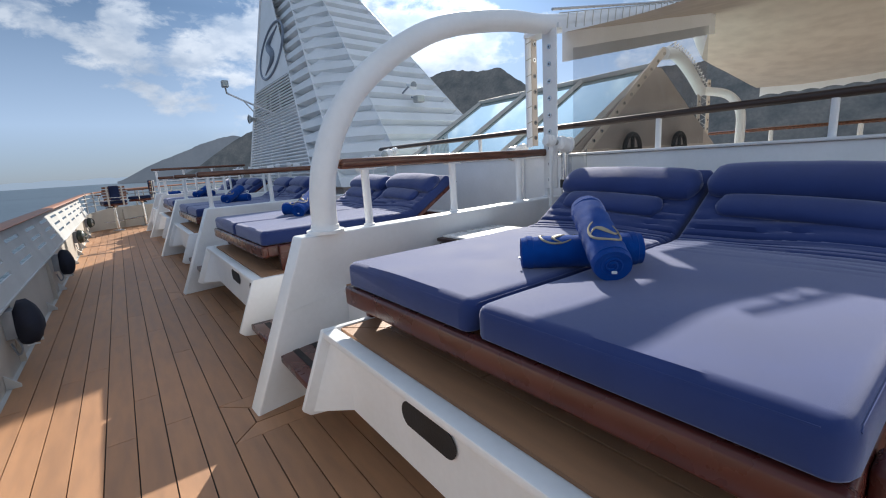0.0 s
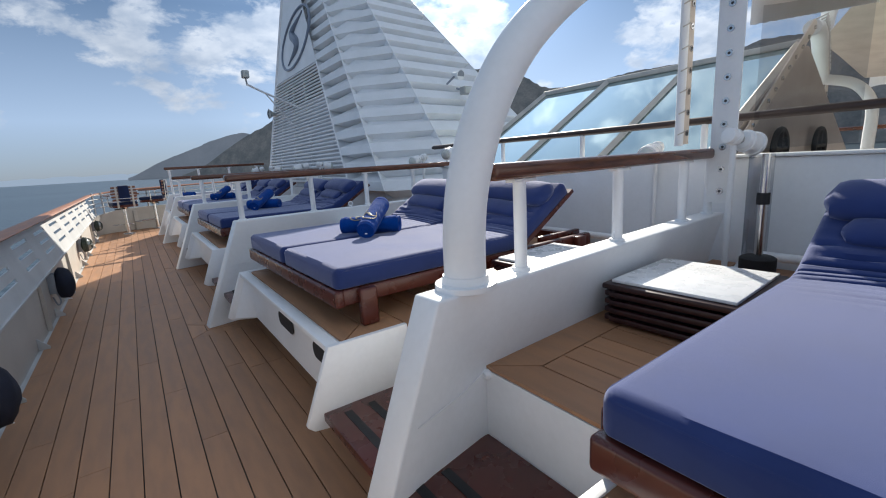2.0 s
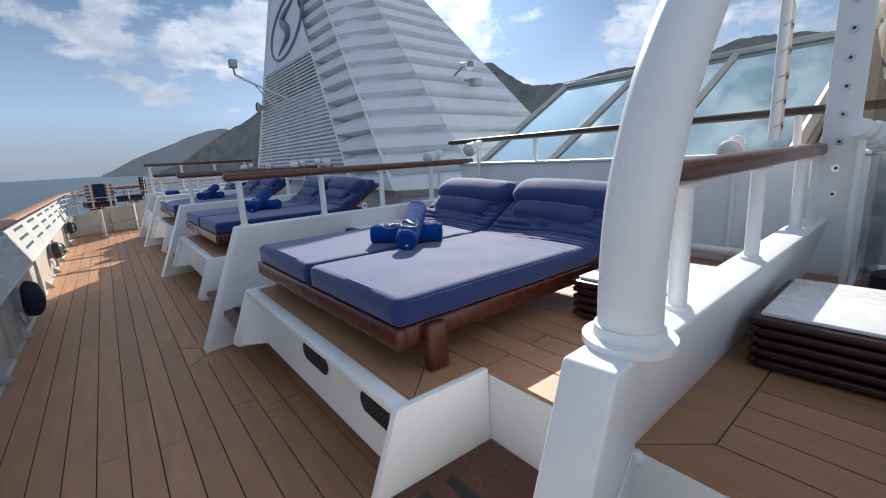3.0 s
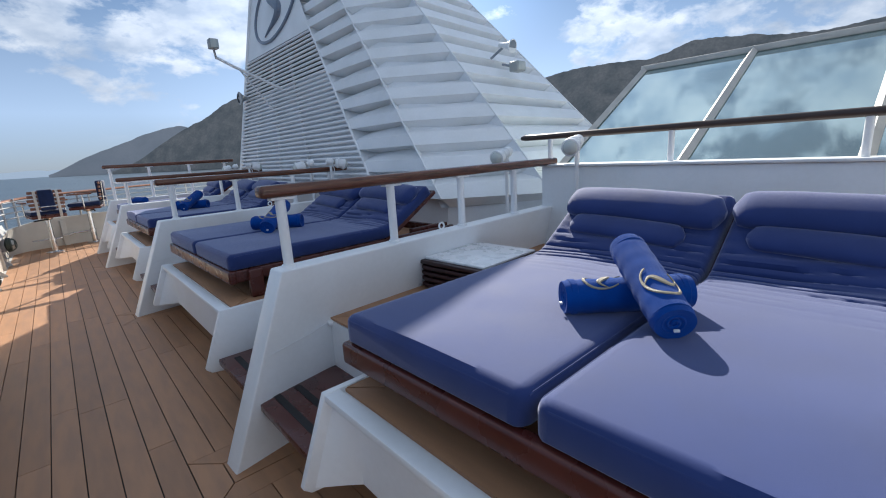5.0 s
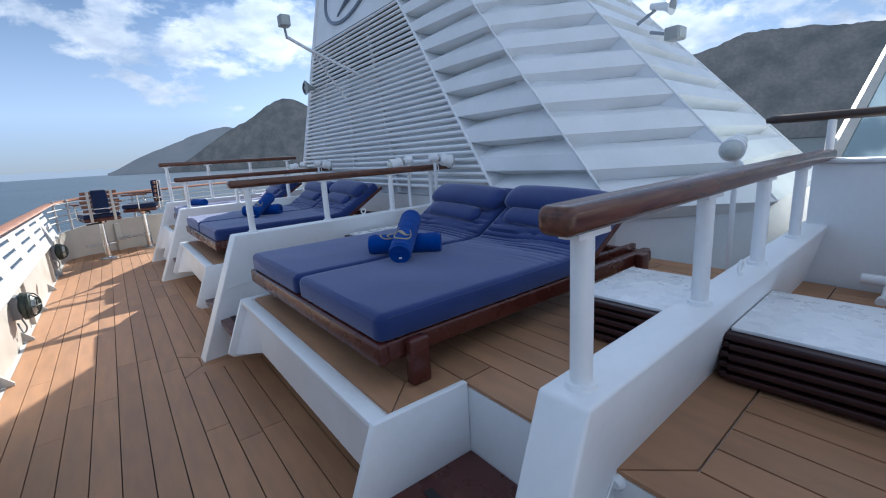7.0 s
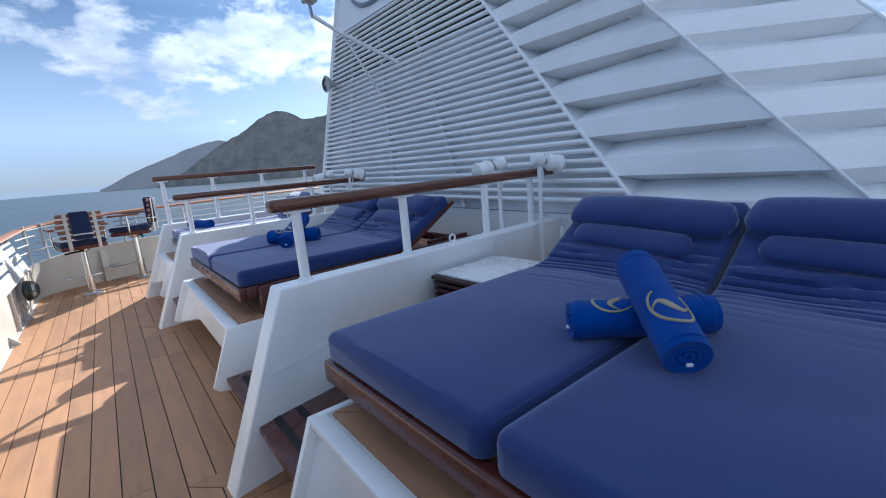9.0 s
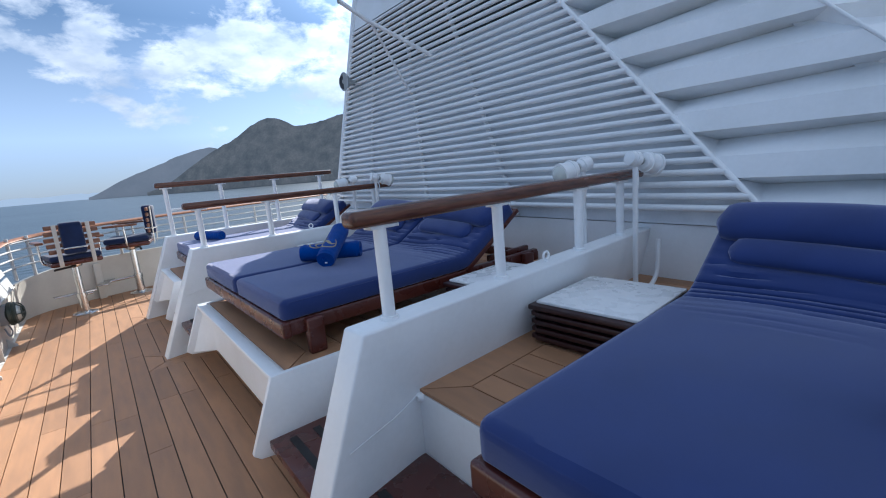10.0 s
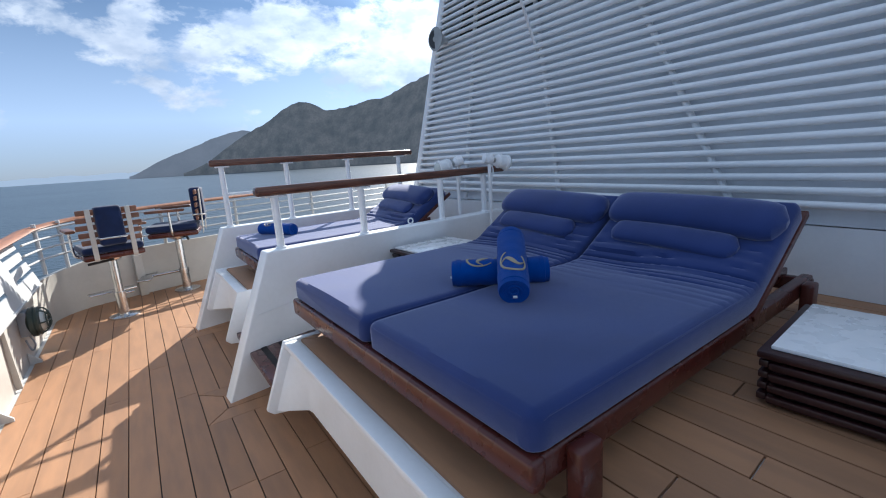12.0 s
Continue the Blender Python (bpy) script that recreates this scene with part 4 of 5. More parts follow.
def bulkhead_lamp(y, covered):
    """A caged floodlight on a bracket at the bulwark; two of them wear navy covers."""
    if covered:
        l = thing("floodlight", "deck floodlight under a navy fabric cover on the bulwark", "lamp", (-0.60, y, 0.34), "bulwark lamps")
    else:
        l = thing("floodlight", "dark green caged deck floodlight on the bulwark", "lamp", (-0.60, y, 0.34), "bulwark lamps")
    part("mount", box(-0.045, 0.02, -0.06, 0.06, -0.10, 0.10, 0.006), GREY, l)
    part("cable", tube(smooth_path([(0.0, -0.03, -0.08), (0.03, -0.06, -0.17), (0.0, -0.04, -0.22), (-0.03, 0.0, -0.14)]), 0.007, 6), GREY, l)
    if covered:
        bm = bmesh.new()
        bmesh.ops.create_icosphere(bm, subdivisions=3, radius=1.0)
        for v in bm.verts:
            k = 1 + 0.12 * noise.noise(v.co * 2.3 + Vector((y, 0, 0)))
            x = v.co.x
            v.co = Vector((0.085 + 0.08 * x * k, (0.108 - 0.012 * v.co.z) * v.co.y * k, -0.02 + (0.175 - 0.03 * x) * v.co.z * k))
            if v.co.z < -0.15:
                v.co.z = -0.15 + 0.3 * (v.co.z + 0.15)
        part("fabric_cover", bm, COVER, l)
        part("drawcord", tube(smooth_path([(0.06, 0.0, -0.16), (0.10, 0.05, -0.19), (0.09, 0.08, -0.20), (0.04, 0.05, -0.19)]), 0.004, 6), WHITE, l)
    else:
        part("housing", tube([(0.0, 0, 0), (0.02, 0, 0), (0.05, 0, 0), (0.085, 0, 0), (0.095, 0, 0)], [0.05, 0.095, 0.112, 0.115, 0.10], 20), GREEN, l)
        part("lens", tube([(0.096, 0, 0), (0.115, 0, 0), (0.13, 0, 0)], [0.088, 0.07, 0.02], 18), LAMPGLASS, l)
        for k in range(3):
            a = math.pi * k / 3
            pts = [(0.09 + 0.06 * math.sin(math.pi * i / 10), 0.105 * math.cos(math.pi * i / 10) * math.cos(a), 0.105 * math.cos(math.pi * i / 10) * math.sin(a)) for i in range(11)]
            part("cage_wire", tube(pts, 0.006, 6), GREEN, l)
        part("cage_ring", tube([(0.13, 0.06 * math.cos(2 * math.pi * i / 16), 0.06 * math.sin(2 * math.pi * i / 16)) for i in range(17)], 0.006, 6), GREEN, l)
        part("shade_hood", tube([(0.03, 0, 0.0), (0.06, 0, 0.0)], [0.12, 0.122], 20), GREEN, l)
    return l


for y, c in ((4.35, True), (7.2, True), (10.26, False), (13.55, False)):
    bulkhead_lamp(y, c)


def fishing_chair(at, turn):
    """A swivel deck chair on a chrome pedestal: slatted wooden back, navy cushions, arms and a footrest."""
    c = thing("deck_chair", "swivel deck chair with navy cushions, wooden slats and a chrome pedestal", "chair", (0, 0, 0), "swivel deck chairs")
    part("base_plate", tube([(0, 0, 0), (0, 0, 0.014), (0, 0, 0.022), (0, 0, 0.03)], [0.125, 0.125, 0.10, 0.06], 24), STEEL, c)
    part("pedestal", tube([(0, 0, 0.03), (0, 0, 0.20), (0, 0, 0.201), (0, 0, 0.25), (0, 0, 0.251), (0, 0, 0.58)], [0.043, 0.043, 0.05, 0.05, 0.036, 0.036], 20), STEEL, c)
    part("clamp_knob", tube([(0.05, 0, 0.225), (0.11, 0, 0.225)], 0.012, 10), STEEL, c)
    part("swivel_head", tube([(0, 0, 0.56), (0, 0, 0.575), (0, 0, 0.61)], [0.04, 0.075, 0.085], 18), STEEL, c)
    part("swivel_lever", tube([(0, -0.08, 0.585), (-0.2, -0.12, 0.575)], 0.012, 8), BLACK, c)
    part("seat_frame", box(-0.235, 0.235, -0.225, 0.225, 0.612, 0.665, 0.02, 3), WOOD, c)
    bm = box(-0.235, 0.235, -0.225, 0.235, 0.666, 0.735, 0.03, 4)
    part("seat_cushion", bm, NAVY, c)
    for i in range(5):
        z = 0.76 + i * 0.066
        w = 0.245 - 0.010 * abs(i - 2)
        q = -0.235 - 0.05 * (z - 0.7)
        part("back_slat", box(-w, w, q - 0.012, q + 0.012, z, z + 0.046, 0.008), SLATWOOD, c)
    bm = box(-0.10, 0.10, -0.30, -0.185, 0.74, 1.09, 0.03, 4)
    part("back_cushion", bm, NAVY, c)
    part("cushion_strap", box(-0.103, 0.103, -0.304, -0.181, 0.80, 0.818, 0.003), STEEL, c)
    for s in (-1, 1):
        part("back_strap", prism([(-0.262, 0.61), (-0.272, 0.64), (-0.292, 1.075), (-0.280, 1.075)], "x", s * 0.145 - 0.019, s * 0.145 + 0.019, 0.002), CREAM, c)
        part("arm_support", tube(smooth_path([(s * 0.22, 0.0, 0.63), (s * 0.262, 0.0, 0.66), (s * 0.27, 0.0, 0.76), (s * 0.27, 0.0, 0.87)]), 0.013, 10), STEEL, c)
        part("armrest", box(s * 0.27 - 0.035, s * 0.27 + 0.035, -0.14, 0.20, 0.872, 0.898, 0.01, 3), SLATWOOD, c)
    part("footrest_arm", tube([(0, 0.03, 0.22), (0.0, 0.30, 0.20)], 0.014, 10), STEEL, c)
    part("footrest", box(-0.20, 0.20, 0.28, 0.40, 0.192, 0.206, 0.004), STEEL, c)
    c.matrix_basis = pose(*at, 0, 0, turn) @ Matrix.Scale(1.07, 4)
    return c


chair = fishing_chair((-0.02, 14.43, 0), 12)
copy_thing(chair, pose(0.62, 15.08, 0, 0, 0, 78) @ Matrix.Scale(1.07, 4))


# ---- rail over the back wall, deck lights, awning and skylight ----
ur = thing("handrail_long", "long dark varnished handrail on white brackets over the back wall", "handrail")
part("rail", tube([(3.38, 6.15, 1.484)] + [(3.38, 6.11 - i * 0.5, 1.487) for i in range(22)], [0.022] + [0.034] * 22, 14, flat=0.75), OLDRAIL, ur)
for i in range(11):
    part("post", tube([(3.38, 5.85 - i * 0.98, 1.25), (3.38, 5.85 - i * 0.98, 1.465)], 0.02, 12), WHITE, ur)

for x, y, z, turn in ((2.94, 2.56, 1.33, 105), (3.285, 3.19, 1.29, -100), (3.25, 5.52, 1.40, -105), (3.285, 6.26, 1.34, -100), (2.84, 8.775, 1.34, 105), (2.68, 9.03, 1.33, -75), (2.84, 11.835, 1.34, 105), (2.68, 12.09, 1.33, -75)):
    deck_light(x, y, PLAT, z, turn)

for y in WALLS[1:]:
    ey = thing("eye_hook", "small white steel eye hook on the divider wall", "hook", (2.03, y + WALL_T / 2 + 1.15 * SLANT, 0.90), "eye hooks")
    part("ring", tube([(0.022 * math.cos(2 * math.pi * i / 14), 0, 0.032 + 0.022 * math.sin(2 * math.pi * i / 14)) for i in range(15)], 0.006, 8), WHITE, ey)
    part("shank", tube([(0, 0, 0), (0, 0, 0.012)], 0.009, 8), WHITE, ey)
    el = thing("conduit", "white bent conduit pipe at the foot of the deck light", "pipe", ((2.98 if y < 3 else 2.78) if not 5 < y < 6 else 3.05, y if not 5 < y < 6 else y - 0.13, PLAT), "conduits")
    part("pipe", tube(smooth_path([(0.03, 0, 0.015), (0.10, 0.0, 0.02), (0.16, 0.0, 0.06), (0.19, 0.0, 0.13), (0.20, 0.0, 0.30)]), 0.014, 10), WHITE, el)
    part("joint", tube([(0.02, 0, 0.015), (0.06, 0, 0.017)], 0.022, 12), WHITE, el)

# wide pipe frame that carries the awning
aw = thing("awning", "white pipe-framed awning with beige canvas roof and laced edges", "awning")
arch = smooth_path([(1.05, 2.62, 0.92), (1.055, 2.62, 1.10), (1.09, 2.622, 1.28), (1.19, 2.625, 1.51), (1.37, 2.63, 1.735), (1.69, 2.64, 1.965), (2.05, 2.65, 2.12), (2.6, 2.67, 2.225), (3.18, 2.69, 2.28), (4.4, 2.69, 2.52), (5.6, 2.69, 2.75), (6.1, 2.85, 2.80), (6.7, 3.15, 2.72), (7.4, 3.36, 2.60)], 6)
part("frame_pipe", tube(arch, 0.072, 22), WHITE, aw)
part("pipe_flange", tube([(1.05, 2.62, 0.90), (1.05, 2.62, 0.918), (1.05, 2.62, 0.92), (1.05, 2.62, 0.945)], [0.105, 0.105, 0.082, 0.078], 24), WHITE, aw)


def roof_z(x):
    return 2.25 + 0.19 * (x - 3.18) if x < 5.8 else 2.748 - 0.14 * (x - 5.8)


def roof(u, v):
    x = 3.18 + 6.3 * u
    front = 2.62 + 0.74 * min(1.0, max(0.0, (x - 5.8) / 1.5))
    y = front - (front + 3.0) * v
    return (x, y, roof_z(x) - 0.05 - 0.05 * math.sin(math.pi * ((v * 3) % 1)) + 0.01 * noise.noise(Vector((x * 2, y * 2, 0))))


part("canvas_roof", grid(roof, 40, 48), CANVAS, aw)
for k in range(4):
    y = 2.6 - 1.86 * k
    if k:
        part("cross_pipe", tube([(3.18 + 0.3 * i, y, roof_z(3.18 + 0.3 * i) - 0.09) for i in range(21)], 0.045, 12), WHITE, aw)


def valance(u, v):
    x = 3.14 + 2.7 * u
    z = roof_z(x) + 0.0
    return (x, 2.60, z - 0.0 - 0.27 * v - (0.004 * abs(math.sin(u * 60)) if v == 1 else 0))


part("valance", grid(valance, 160, 3), WHITE, aw)
for i in range(34):
    x = 3.22 + i * 0.11
    z = roof_z(x)
    part("lacing", tube([(x - 0.02, 2.60, z - 0.03), (x, 2.60, z + 0.09), (x + 0.02, 2.70, z + 0.115), (x + 0.03, 2.765, z + 0.04)], 0.005, 5), CREAM, aw)
part("valance_pole", tube([(3.1, 2.66, 2.37), (4.5, 2.66, 2.62), (5.6, 2.66, 2.84)], 0.012, 8), STEEL, aw)


def eyelet_strip(x, y, z0, z1, w, name="side_strip"):
    near = name == "side_strip"        # the nearest strip hangs along the ship, the others across it
    st = part(name, box(x - 0.006, x + 0.006, y - w / 2, y + w / 2, z0, z1, 0.003) if near else box(x - w / 2, x + w / 2, y - 0.006, y + 0.006, z0, z1, 0.003), WHITE if near else CANVAS, aw)
    n = int((z1 - z0) / 0.13)
    for i in range(n):
        z = z0 + 0.07 + i * 0.13
        axis = (0.012, 0.0) if near else (0.0, 0.012)
        part("eyelet", tube([(x - axis[0], y - axis[1], z), (x + axis[0], y + axis[1], z)], 0.019, 12), STEEL, st)
        part("eyelet_hole", tube([(x - 1.1 * axis[0], y - 1.1 * axis[1], z), (x + 1.1 * axis[0], y + 1.1 * axis[1], z)], 0.008, 8), DARK, st)
    return st


eyelet_strip(3.06, 2.66, 0.98, 2.22, 0.14)
eyelet_strip(3.20, 2.95, 1.34, 2.26, 0.07, "far_strip")
part("strip_pole", tube([(3.14, 2.96, 1.33), (3.14, 2.96, 2.30)], 0.026, 12), WHITE, aw)
for i in range(7):
    z = 1.40 + i * 0.13
    part("lashing", tube([(3.11, 2.955, z), (3.14, 2.925, z + 0.02), (3.175, 2.95, z + 0.03)], 0.004, 5), CREAM, aw)
part("top_strip", box(3.10, 3.25, 2.60, 2.97, 2.225, 2.262, 0.004), WHITE, aw)
part("far_valance", grid(lambda u, v: (9.46, 3.3 - 6.2 * u, roof_z(9.46) - 0.04 - 0.17 * v + (0.03 * abs(math.sin(u * 70)) if v == 1 else 0)), 150, 2), WHITE, aw)
part("laced_beam", tube(smooth_path([(5.36, 2.93, 2.30), (5.8, 3.0, 2.34), (6.5, 3.15, 2.22), (7.2, 3.3, 2.02)], 5), 0.07, 12), WHITE, aw)
for i in range(16):
    t = i / 15
    part("lacing", tube([(5.45 + 1.7 * t, 2.86 + 0.36 * t, 2.36 - 0.28 * t * t), (5.5 + 1.7 * t, 2.86 + 0.36 * t, 2.42 - 0.28 * t * t), (5.55 + 1.7 * t, 2.98 + 0.36 * t, 2.40 - 0.28 * t * t)], 0.007, 5), CREAM, aw)
# clear side curtain, hung from the pipe
part("clear_curtain", grid(lambda u, v: (3.25 + 2.4 * u, 2.58 + 0.012 * math.sin(u * 19), 1.28 + (roof_z(3.25 + 2.4 * u) - 0.18 - 1.28) * v), 30, 6), VINYL, aw)
part("curtain_skirt", grid(lambda u, v: (3.0 + 0.28 * u, 2.50 - 0.05 * math.sin(u * 9), 0.60 + 0.65 * v + 0.01 * math.sin(u * 14)), 14, 8), VINYL, aw).visible_shadow = False
# inner frame across the pool deck
for x, y in ((7.45, 2.9),):
    part("inner_arch", tube(smooth_path([(x, y - 0.05, 0.6), (x, y - 0.05, 1.25), (x, y - 0.05, 1.62), (x, y + 0.02, 1.82), (x, y + 0.16, 1.96), (x - 0.1, y + 0.34, 2.02), (x - 0.25, y + 0.42, 2.03)], 5), 0.06, 14), WHITE, aw)
st = eyelet_strip(7.15, 3.3, 0.9, 2.2, 0.10, "far_strip")
st = eyelet_strip(7.45, 3.3, 0.9, 2.2, 0.10, "far_strip")
for i in range(10):
    z = 1.0 + i * 0.12
    part("lacing", tube([(7.19, 3.3, z), (7.41, 3.3, z + 0.06), (7.19, 3.3, z + 0.12)], 0.006, 5), CREAM, aw)
# rising edge from the strip to the skylight's top
part("diagonal_edge", prism([(3.75, 1.22), (3.86, 1.20), (5.42, 2.33), (5.30, 2.36)], "y", 2.90, 2.912, 0.0), CANVAS, aw)
for i in range(12):
    t = i / 11
    part("eyelet", tube([(3.86 + 1.45 * t, 2.885, 1.27 + 1.02 * t), (3.86 + 1.45 * t, 2.925, 1.27 + 1.02 * t)], 0.017, 8), STEEL, aw)

# skylight over the deck below
sk = thing("skylight", "pitched glass skylight with aluminium frame and beige gable", "skylight", kind="structure")
SX0, SX1, SX2, SZ0, SZ1 = 3.55, 5.22, 6.92, 1.20, 2.16
YS = [2.98, 3.90, 4.88, 5.88]


def slope(x0, z0, x1, z1, y0, y1, off=0.0):
    bm = bmesh.new()
    n = Vector((-(z1 - z0), 0, x1 - x0)).normalized() * off
    bm.faces.new([bm.verts.new(Vector(p) + n) for p in ((x0, y0, z0), (x1, y0, z1), (x1, y1, z1), (x0, y1, z0))])
    return bm


for a, b in zip(YS, YS[1:]):
    part("pane", slope(SX0, SZ0, SX1, SZ1, a + 0.03, b - 0.03), GLASS, sk)
    part("pane", slope(SX2, SZ0, SX1, SZ1, a + 0.03, b - 0.03), GLASS, sk)
for y in YS:
    part("mullion", tube([(SX0, y, SZ0 + 0.01), (SX1, y, SZ1 + 0.01)], 0.038, 4), ALU, sk)
    part("mullion", tube([(SX2, y, SZ0 + 0.01), (SX1, y, SZ1 + 0.01)], 0.038, 4), ALU, sk)
part("ridge_bar", box(SX1 - 0.05, SX1 + 0.05, YS[0] - 0.03, YS[-1] + 0.03, SZ1 - 0.02, SZ1 + 0.035, 0.008), ALU, sk)
part("sill_bar", box(SX0 - 0.05, SX0 + 0.05, YS[0], YS[-1] + 0.03, SZ0 - 0.03, SZ0 + 0.035, 0.008), ALU, sk)
part("gable", prism([(SX0 + 0.02, SZ0), (SX1 - 0.06, SZ1 - 0.02), (SX1 + 0.12, SZ1 - 0.02), (SX2, SZ0), (SX2, 0.3), (SX0 + 0.02, 0.3)], "y", YS[0] - 0.05, YS[0] - 0.02, 0.0), BEIGE, sk)
part("end_gable", prism([(SX0 + 0.02, SZ0), (SX1, SZ1), (SX2, SZ0)], "y", YS[-1] - 0.02, YS[-1], 0.0), GLASS, sk)
part("curb", box(3.50, 6.95, 2.95, 5.92, 0.3, 1.17, 0.0), WHITE, sk)

for x in (4.66, 5.70):
    v = thing("valve_wheel", "small black valve wheel on the beige gable", "valve", (x, 2.92, 1.26), "valve wheels")
    part("wheel", tube([(0.15 * math.cos(2 * math.pi * i / 20), -0.05, 0.16 * math.sin(2 * math.pi * i / 20)) for i in range(21)], 0.024, 8), BLACK, v)
    part("stem", tube([(0, -0.06, 0), (0, 0.005, 0)], 0.02, 8), BLACK, v)
    part("spoke", tube([(-0.15, -0.05, 0), (0.15, -0.05, 0)], 0.02, 6), BLACK, v)
    part("spoke", tube([(0, -0.05, -0.16), (0, -0.05, 0.16)], 0.02, 6), BLACK, v)

# pool deck behind the wall, and the far side's rails
# unseen floor, coloured cream so its bounce leaves the awning neutral
pd = tagged(link("floor_pool", box(3.45, 9.4, -5.0, 6.3, -0.005, 0.30, 0.0), CREAM, None, False), "unseen cream floor of the pool area behind the wall", "deck", kind="structure")
fr = thing("far_railing", "brown wooden rail on white posts across the deck", "railing")
part("rail", tube([(8.2, 6.0 - i, 1.43) for i in range(12)], 0.04, 10, flat=0.7), RAILWOOD, fr)
part("lower_rail", tube([(8.2, 6.0 - i, 1.06) for i in range(12)], 0.022, 8), WHITE, fr)
for i in range(12):
    part("post", tube([(8.2, 5.7 - i, 0.3), (8.2, 5.7 - i, 1.41)], 0.03, 8), WHITE, fr)
fa = tagged(link("floor_aft", box(1.14, 3.31, -5.0, -0.45, -0.012, -0.001, 0.0), DECK, None, False), "brown deck behind the first sunbed bay", "deck", kind="structure")
ws = tagged(link("wall_far", box(9.3, 9.42, -5.0, 15.9, -0.5, 1.0, 0.0), WHITE, None, False), "white bulwark on the far side of the ship", "bulwark", kind="structure")
wa = tagged(link("wall_aft", box(-0.9, 9.42, -5.15, -5.02, -0.5, 2.6, 0.0), WHITE, None, False), "plain white bulkhead behind the walk", "wall", kind="structure")

# parasol stand in the first bay
pa = thing("parasol_stand", "closed chrome parasol pole in a dark weighted base", "stand", (2.86, 2.37, PLAT))
part("weight", tube([(0, 0, 0), (0, 0, 0.15), (0, 0, 0.16)], [0.085, 0.085, 0.07], 20), BLACK, pa)
part("pole", tube([(0, 0, 0.16), (0, 0, 0.70)], 0.021, 14), STEEL, pa)
part("collar", tube([(0, 0, 0.44), (0, 0, 0.50)], 0.03, 14), BLACK, pa)
hs = thing("fire_hose_pipe", "white pipe along the foot of the back wall", "pipe")
part("pipe", tube([(3.22, 5.62, 0.65), (3.22, 2.85, 0.65)], 0.028, 12), WHITE, hs)
part("pipe", tube([(3.22, 2.55, 0.65), (3.22, -0.3, 0.65)], 0.028, 12), WHITE, hs)


# ---- deck planks ----
dk = thing("floor", "brown synthetic teak deck planks with black caulking", "deck", kind="structure")
rng = random.Random(4)
W = 0.1247
def deck_board(outline):
    return part("plank", prism(outline, "z", -0.012, 0.0, 0.0), DECK, dk)


FEET = [(y - 0.19, y + WALL_T + 0.11) for y in WALLS + [LAST_WALL]]
for c in range(14):
    x0, x1 = -0.612 + c * W + 0.0027, -0.612 + (c + 1) * W - 0.0027
    stops = [-5.0, 15.9]
    if x0 > 0.38:
        stops = [-5.0] + [q for pair in FEET for q in pair] + [15.9]
    for lo, hi in zip(stops[::2], stops[1::2]):
        at = lo
        while at < hi - 0.01:
            nxt = min(hi, at + rng.uniform(1.5, 2.6))
            if hi - nxt < 0.5:
                nxt = hi
            deck_board([(x0, at + 0.0018), (x1, at + 0.0018), (x1, nxt - 0.0018), (x0, nxt - 0.0018)])
            at = nxt
for lo, hi in FEET:
    g, xa = 0.003, -0.612 + 8 * W
    deck_board([(xa + g, lo + 2 * g), (xa + W, lo + W + g), (xa + W, hi - W - g), (xa + g, hi - 2 * g)])
    deck_board([(xa + 2 * g, lo), (1.1, lo), (1.1, lo + W - g), (xa + W + g, lo + W - g)])
    deck_board([(xa + 2 * g, hi), (1.1, hi), (1.1, hi - W + g), (xa + W + g, hi - W + g)])
    deck_board([(xa + W + 2 * g, lo + W + g), (1.1, lo + W + g), (1.1, hi - W - g), (xa + W + 2 * g, hi - W - g)])

# platform planks: a mitred border along the walls and the front, boards running with the ship inside it
floor_of = []
BW, GAP = 0.15, 0.0034


def board(outline):
    slid = [(x, y + SLANT * max(0.0, x - 1.148)) for x, y in outline]
    return part("plank", prism(slid, "z", PLAT - 0.013, PLAT, 0.0), DECK, floor_of[-1])


def rect(x0, x1, y0, y1):
    return board([(x0 + GAP, y0 + GAP), (x1 - GAP, y0 + GAP), (x1 - GAP, y1 - GAP), (x0 + GAP, y1 - GAP)])


def floor_bay(y0, y1, a, b, far):
    xf, xs, g = 0.828, 1.148, GAP
    a, b = a + 0.024, b - 0.024
    # front strip between the two step notches
    board([(xf, a + g * 2), (xf + BW - g, a + BW), (xf + BW - g, b - BW), (xf, b - g * 2)])
    board([(xf + g * 2, a), (xs + BW * 0.0 - g, a), (xs - g, a + BW - g), (xf + BW, a + BW - g)])
    board([(xf + g * 2, b), (xs - g, b), (xs - g, b - BW + g), (xf + BW, b - BW + g)])
    mid = (a + b) / 2 + rng.uniform(-0.4, 0.4)
    for p, q in ((a + BW, mid), (mid, b - BW)):
        rect(xf + BW, xs, p, q)
    # borders along the dividers and beside the steps
    for w, n, s in ((y0, a, 1), (y1, b, -1)):
        board([(xs, w), (far, w), (far, w + s * (BW - g)), (xs + BW + g, w + s * (BW - g))])
        board([(xs, w + s * g * 2), (xs + BW - g, w + s * BW), (xs + BW - g, n - s * g), (xs, n - s * g)])
    rect(xs, xs + BW, a, mid)
    rect(xs, xs + BW, mid, b)
    x = xs + BW
    while x < far - 0.02:
        x1 = min(x + W, far)
        cuts = [y0 + BW] + sorted(rng.uniform(y0 + 0.4, y1 - 0.4) for _ in range(1 if y1 - y0 > 2 else 0)) + [y1 - BW]
        for p, q in zip(cuts, cuts[1:]):
            rect(x, x1, p, q)
        x = x1


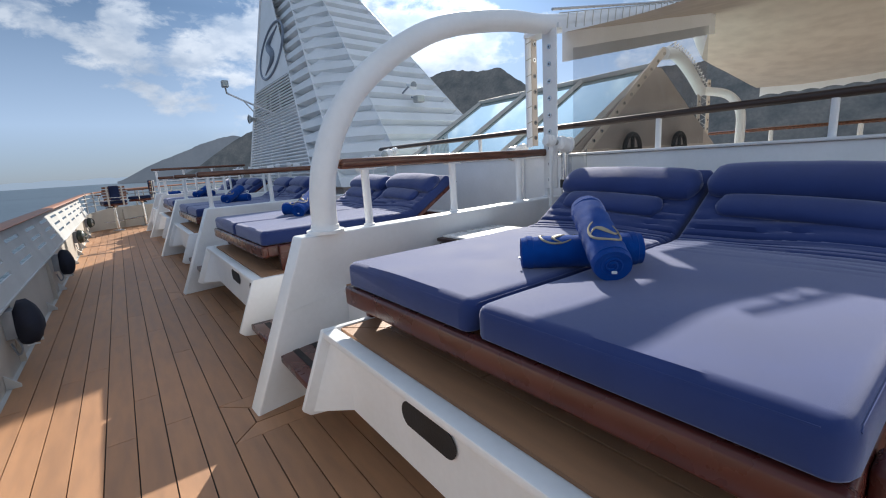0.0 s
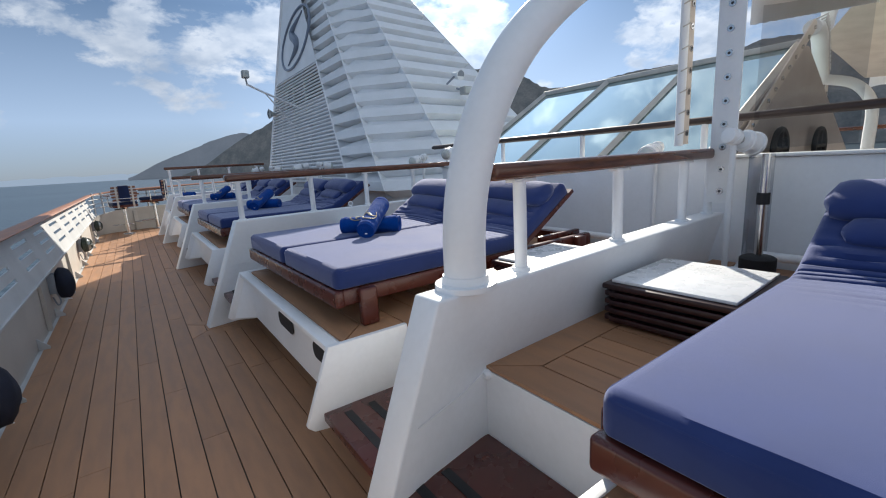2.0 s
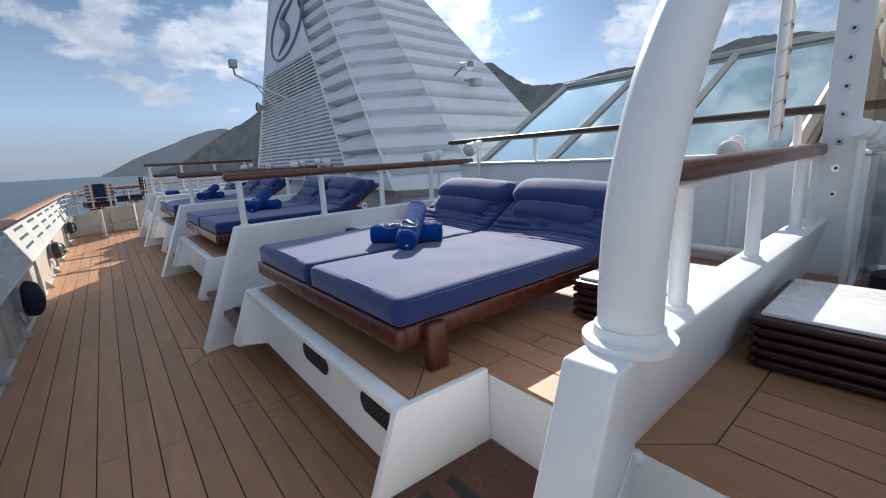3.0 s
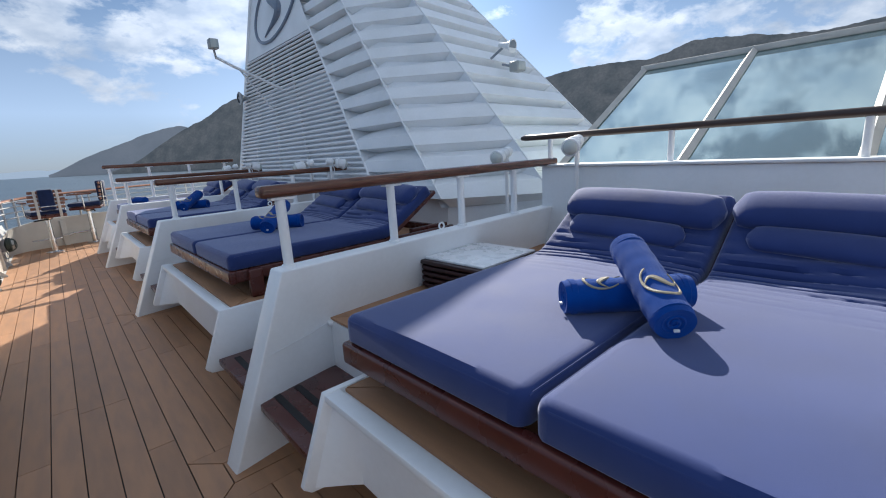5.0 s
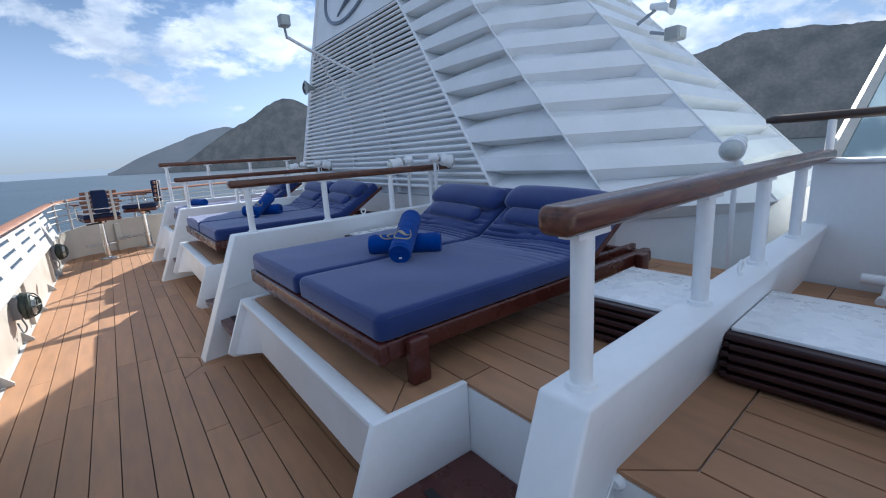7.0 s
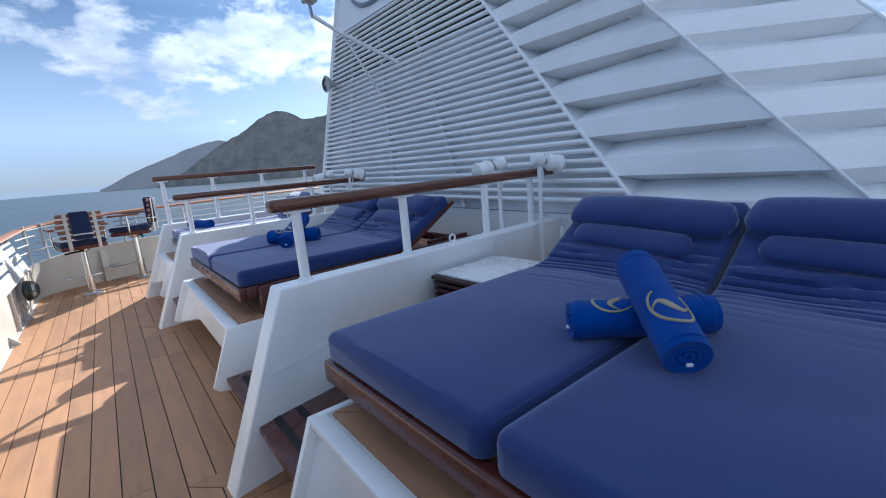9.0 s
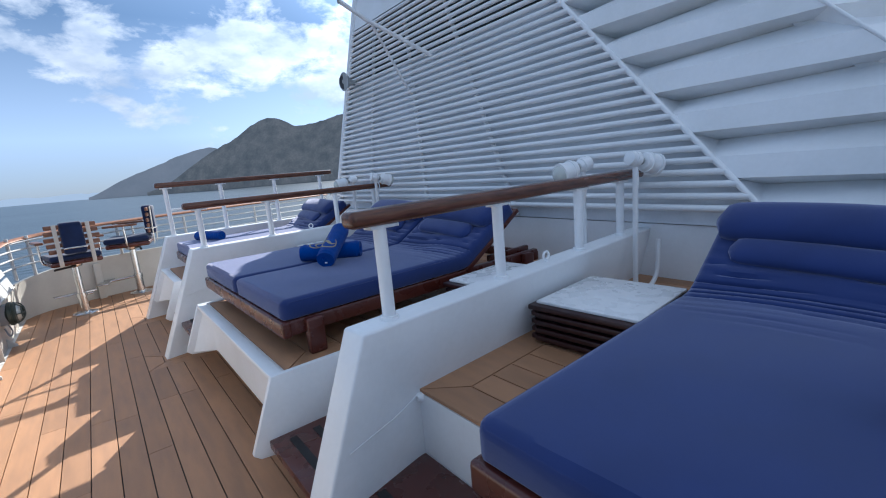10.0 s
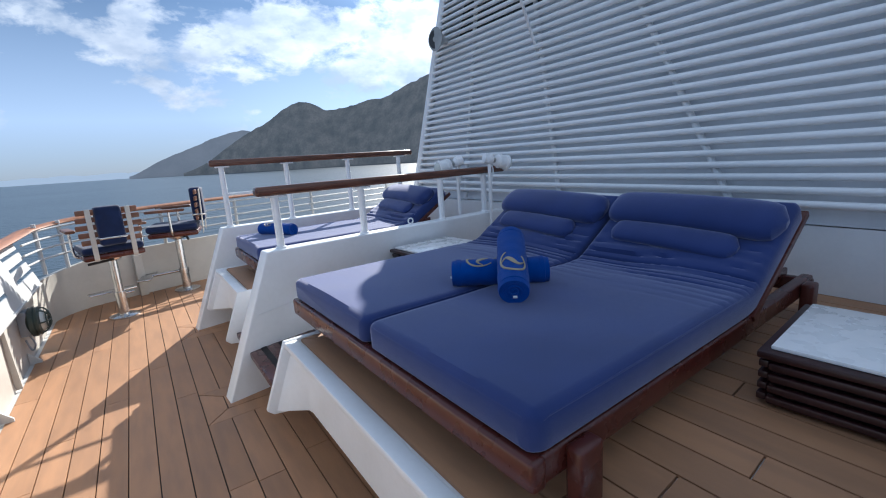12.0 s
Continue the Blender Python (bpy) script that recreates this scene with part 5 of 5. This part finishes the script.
for pf, y0, y1, (a, b) in zip(platforms, WALLS, WALLS[1:], ENDS):
    floor_of.append(pf)
    floor_bay(y0 + WALL_T + 0.02, y1 + RECESS + 0.016, a, b, SIDE_IN)
floor_of.append(platforms[-1])
floor_bay(WALLS[4] + WALL_T + 0.02, LAST_WALL + RECESS + 0.016, WALLS[4] + 0.44, LAST_WALL - 0.20, 3.15)

# ---- hills ----
RIDGE = [(5.0, 0.0), (7.5, 1.0), (10.0, 2.7), (12.3, 4.1), (14.4, 5.15), (16.1, 6.4), (17.9, 7.3), (18.9, 7.4), (20.0, 7.05), (21.5, 6.4), (24.0, 6.75), (26.7, 7.3), (28.6, 7.65), (31.5, 8.9), (34.4, 10.05), (37.9, 10.9), (42.0, 10.7), (44.4, 10.7), (46.6, 9.25), (48.6, 8.0), (52.0, 7.8), (58.8, 8.6), (64.9, 8.85), (67.2, 8.95), (70.6, 9.9), (75.0, 9.85), (78.5, 9.3), (81.0, 9.05), (90.0, 9.3), (105.0, 8.0), (125.0, 6.0), (150.0, 3.0), (165.0, 0.5)]
CAPE = [(0.0, 0.0), (3.1, 1.5), (6.0, 2.65), (8.9, 3.75), (11.0, 4.3), (12.2, 4.35), (14.0, 3.6), (18.0, 2.0), (24.0, 0.0)]


def ridge(line, az):
    """Height of a skyline in degrees: a smooth curve through its points."""
    for i in range(len(line) - 1):
        (a, h), (b, k) = line[i], line[i + 1]
        if a <= az <= b:
            t = (az - a) / (b - a)
            h0 = line[i - 1][1] if i else h
            k1 = line[i + 2][1] if i + 2 < len(line) else k
            return max(0.0, 0.5 * (2 * h + (k - h0) * t + (2 * h0 - 5 * h + 4 * k - k1) * t * t + (3 * h - h0 - 3 * k + k1) * t ** 3))
    return 0.0


def hills():
    def slope_of(line, a0, a1, far0, far1):
        def f(u, v):
            az = a0 + (a1 - a0) * u
            far = far0 + (far1 - far0) * min(1, az / 60.0)
            top = ridge(line, az)
            r = far * (1 - max(0.006, 0.72 * math.tan(radians(top))) * (1 - v))
            h = (far * math.tan(radians(top)) + 13.9) * (v ** 0.8)
            p = Vector((r * math.sin(radians(az)), r * math.cos(radians(az)), 0))
            h += h * (0.10 * noise.fractal(p * 0.012, 0.8, 2.1, 7) - 0.16 * abs(noise.noise(Vector((az * 0.9, v * 1.2, 3.0))))) * (1 - 0.85 * v)
            return (p.x, p.y, -12.5 + h)
        return f

    def g(u, v):
        az = -60 + 75 * u
        r = 4300.0
        h = r * math.tan(radians(0.55 + 0.75 * abs(noise.fractal(Vector((az * 0.09, 3.0, 0)), 1.0, 2.0, 5)))) * v
        return (r * math.sin(radians(az)), r * math.cos(radians(az)), -12.5 + h)

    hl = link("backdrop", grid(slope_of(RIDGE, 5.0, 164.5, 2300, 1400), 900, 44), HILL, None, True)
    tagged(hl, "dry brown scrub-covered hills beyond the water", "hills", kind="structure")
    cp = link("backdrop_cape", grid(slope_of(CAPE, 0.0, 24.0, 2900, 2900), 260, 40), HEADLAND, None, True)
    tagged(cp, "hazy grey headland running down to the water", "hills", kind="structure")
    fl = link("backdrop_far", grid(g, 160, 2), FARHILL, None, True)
    tagged(fl, "distant mountains on the horizon, glowing in a pale haze blue", "mountains", kind="structure")


hills()
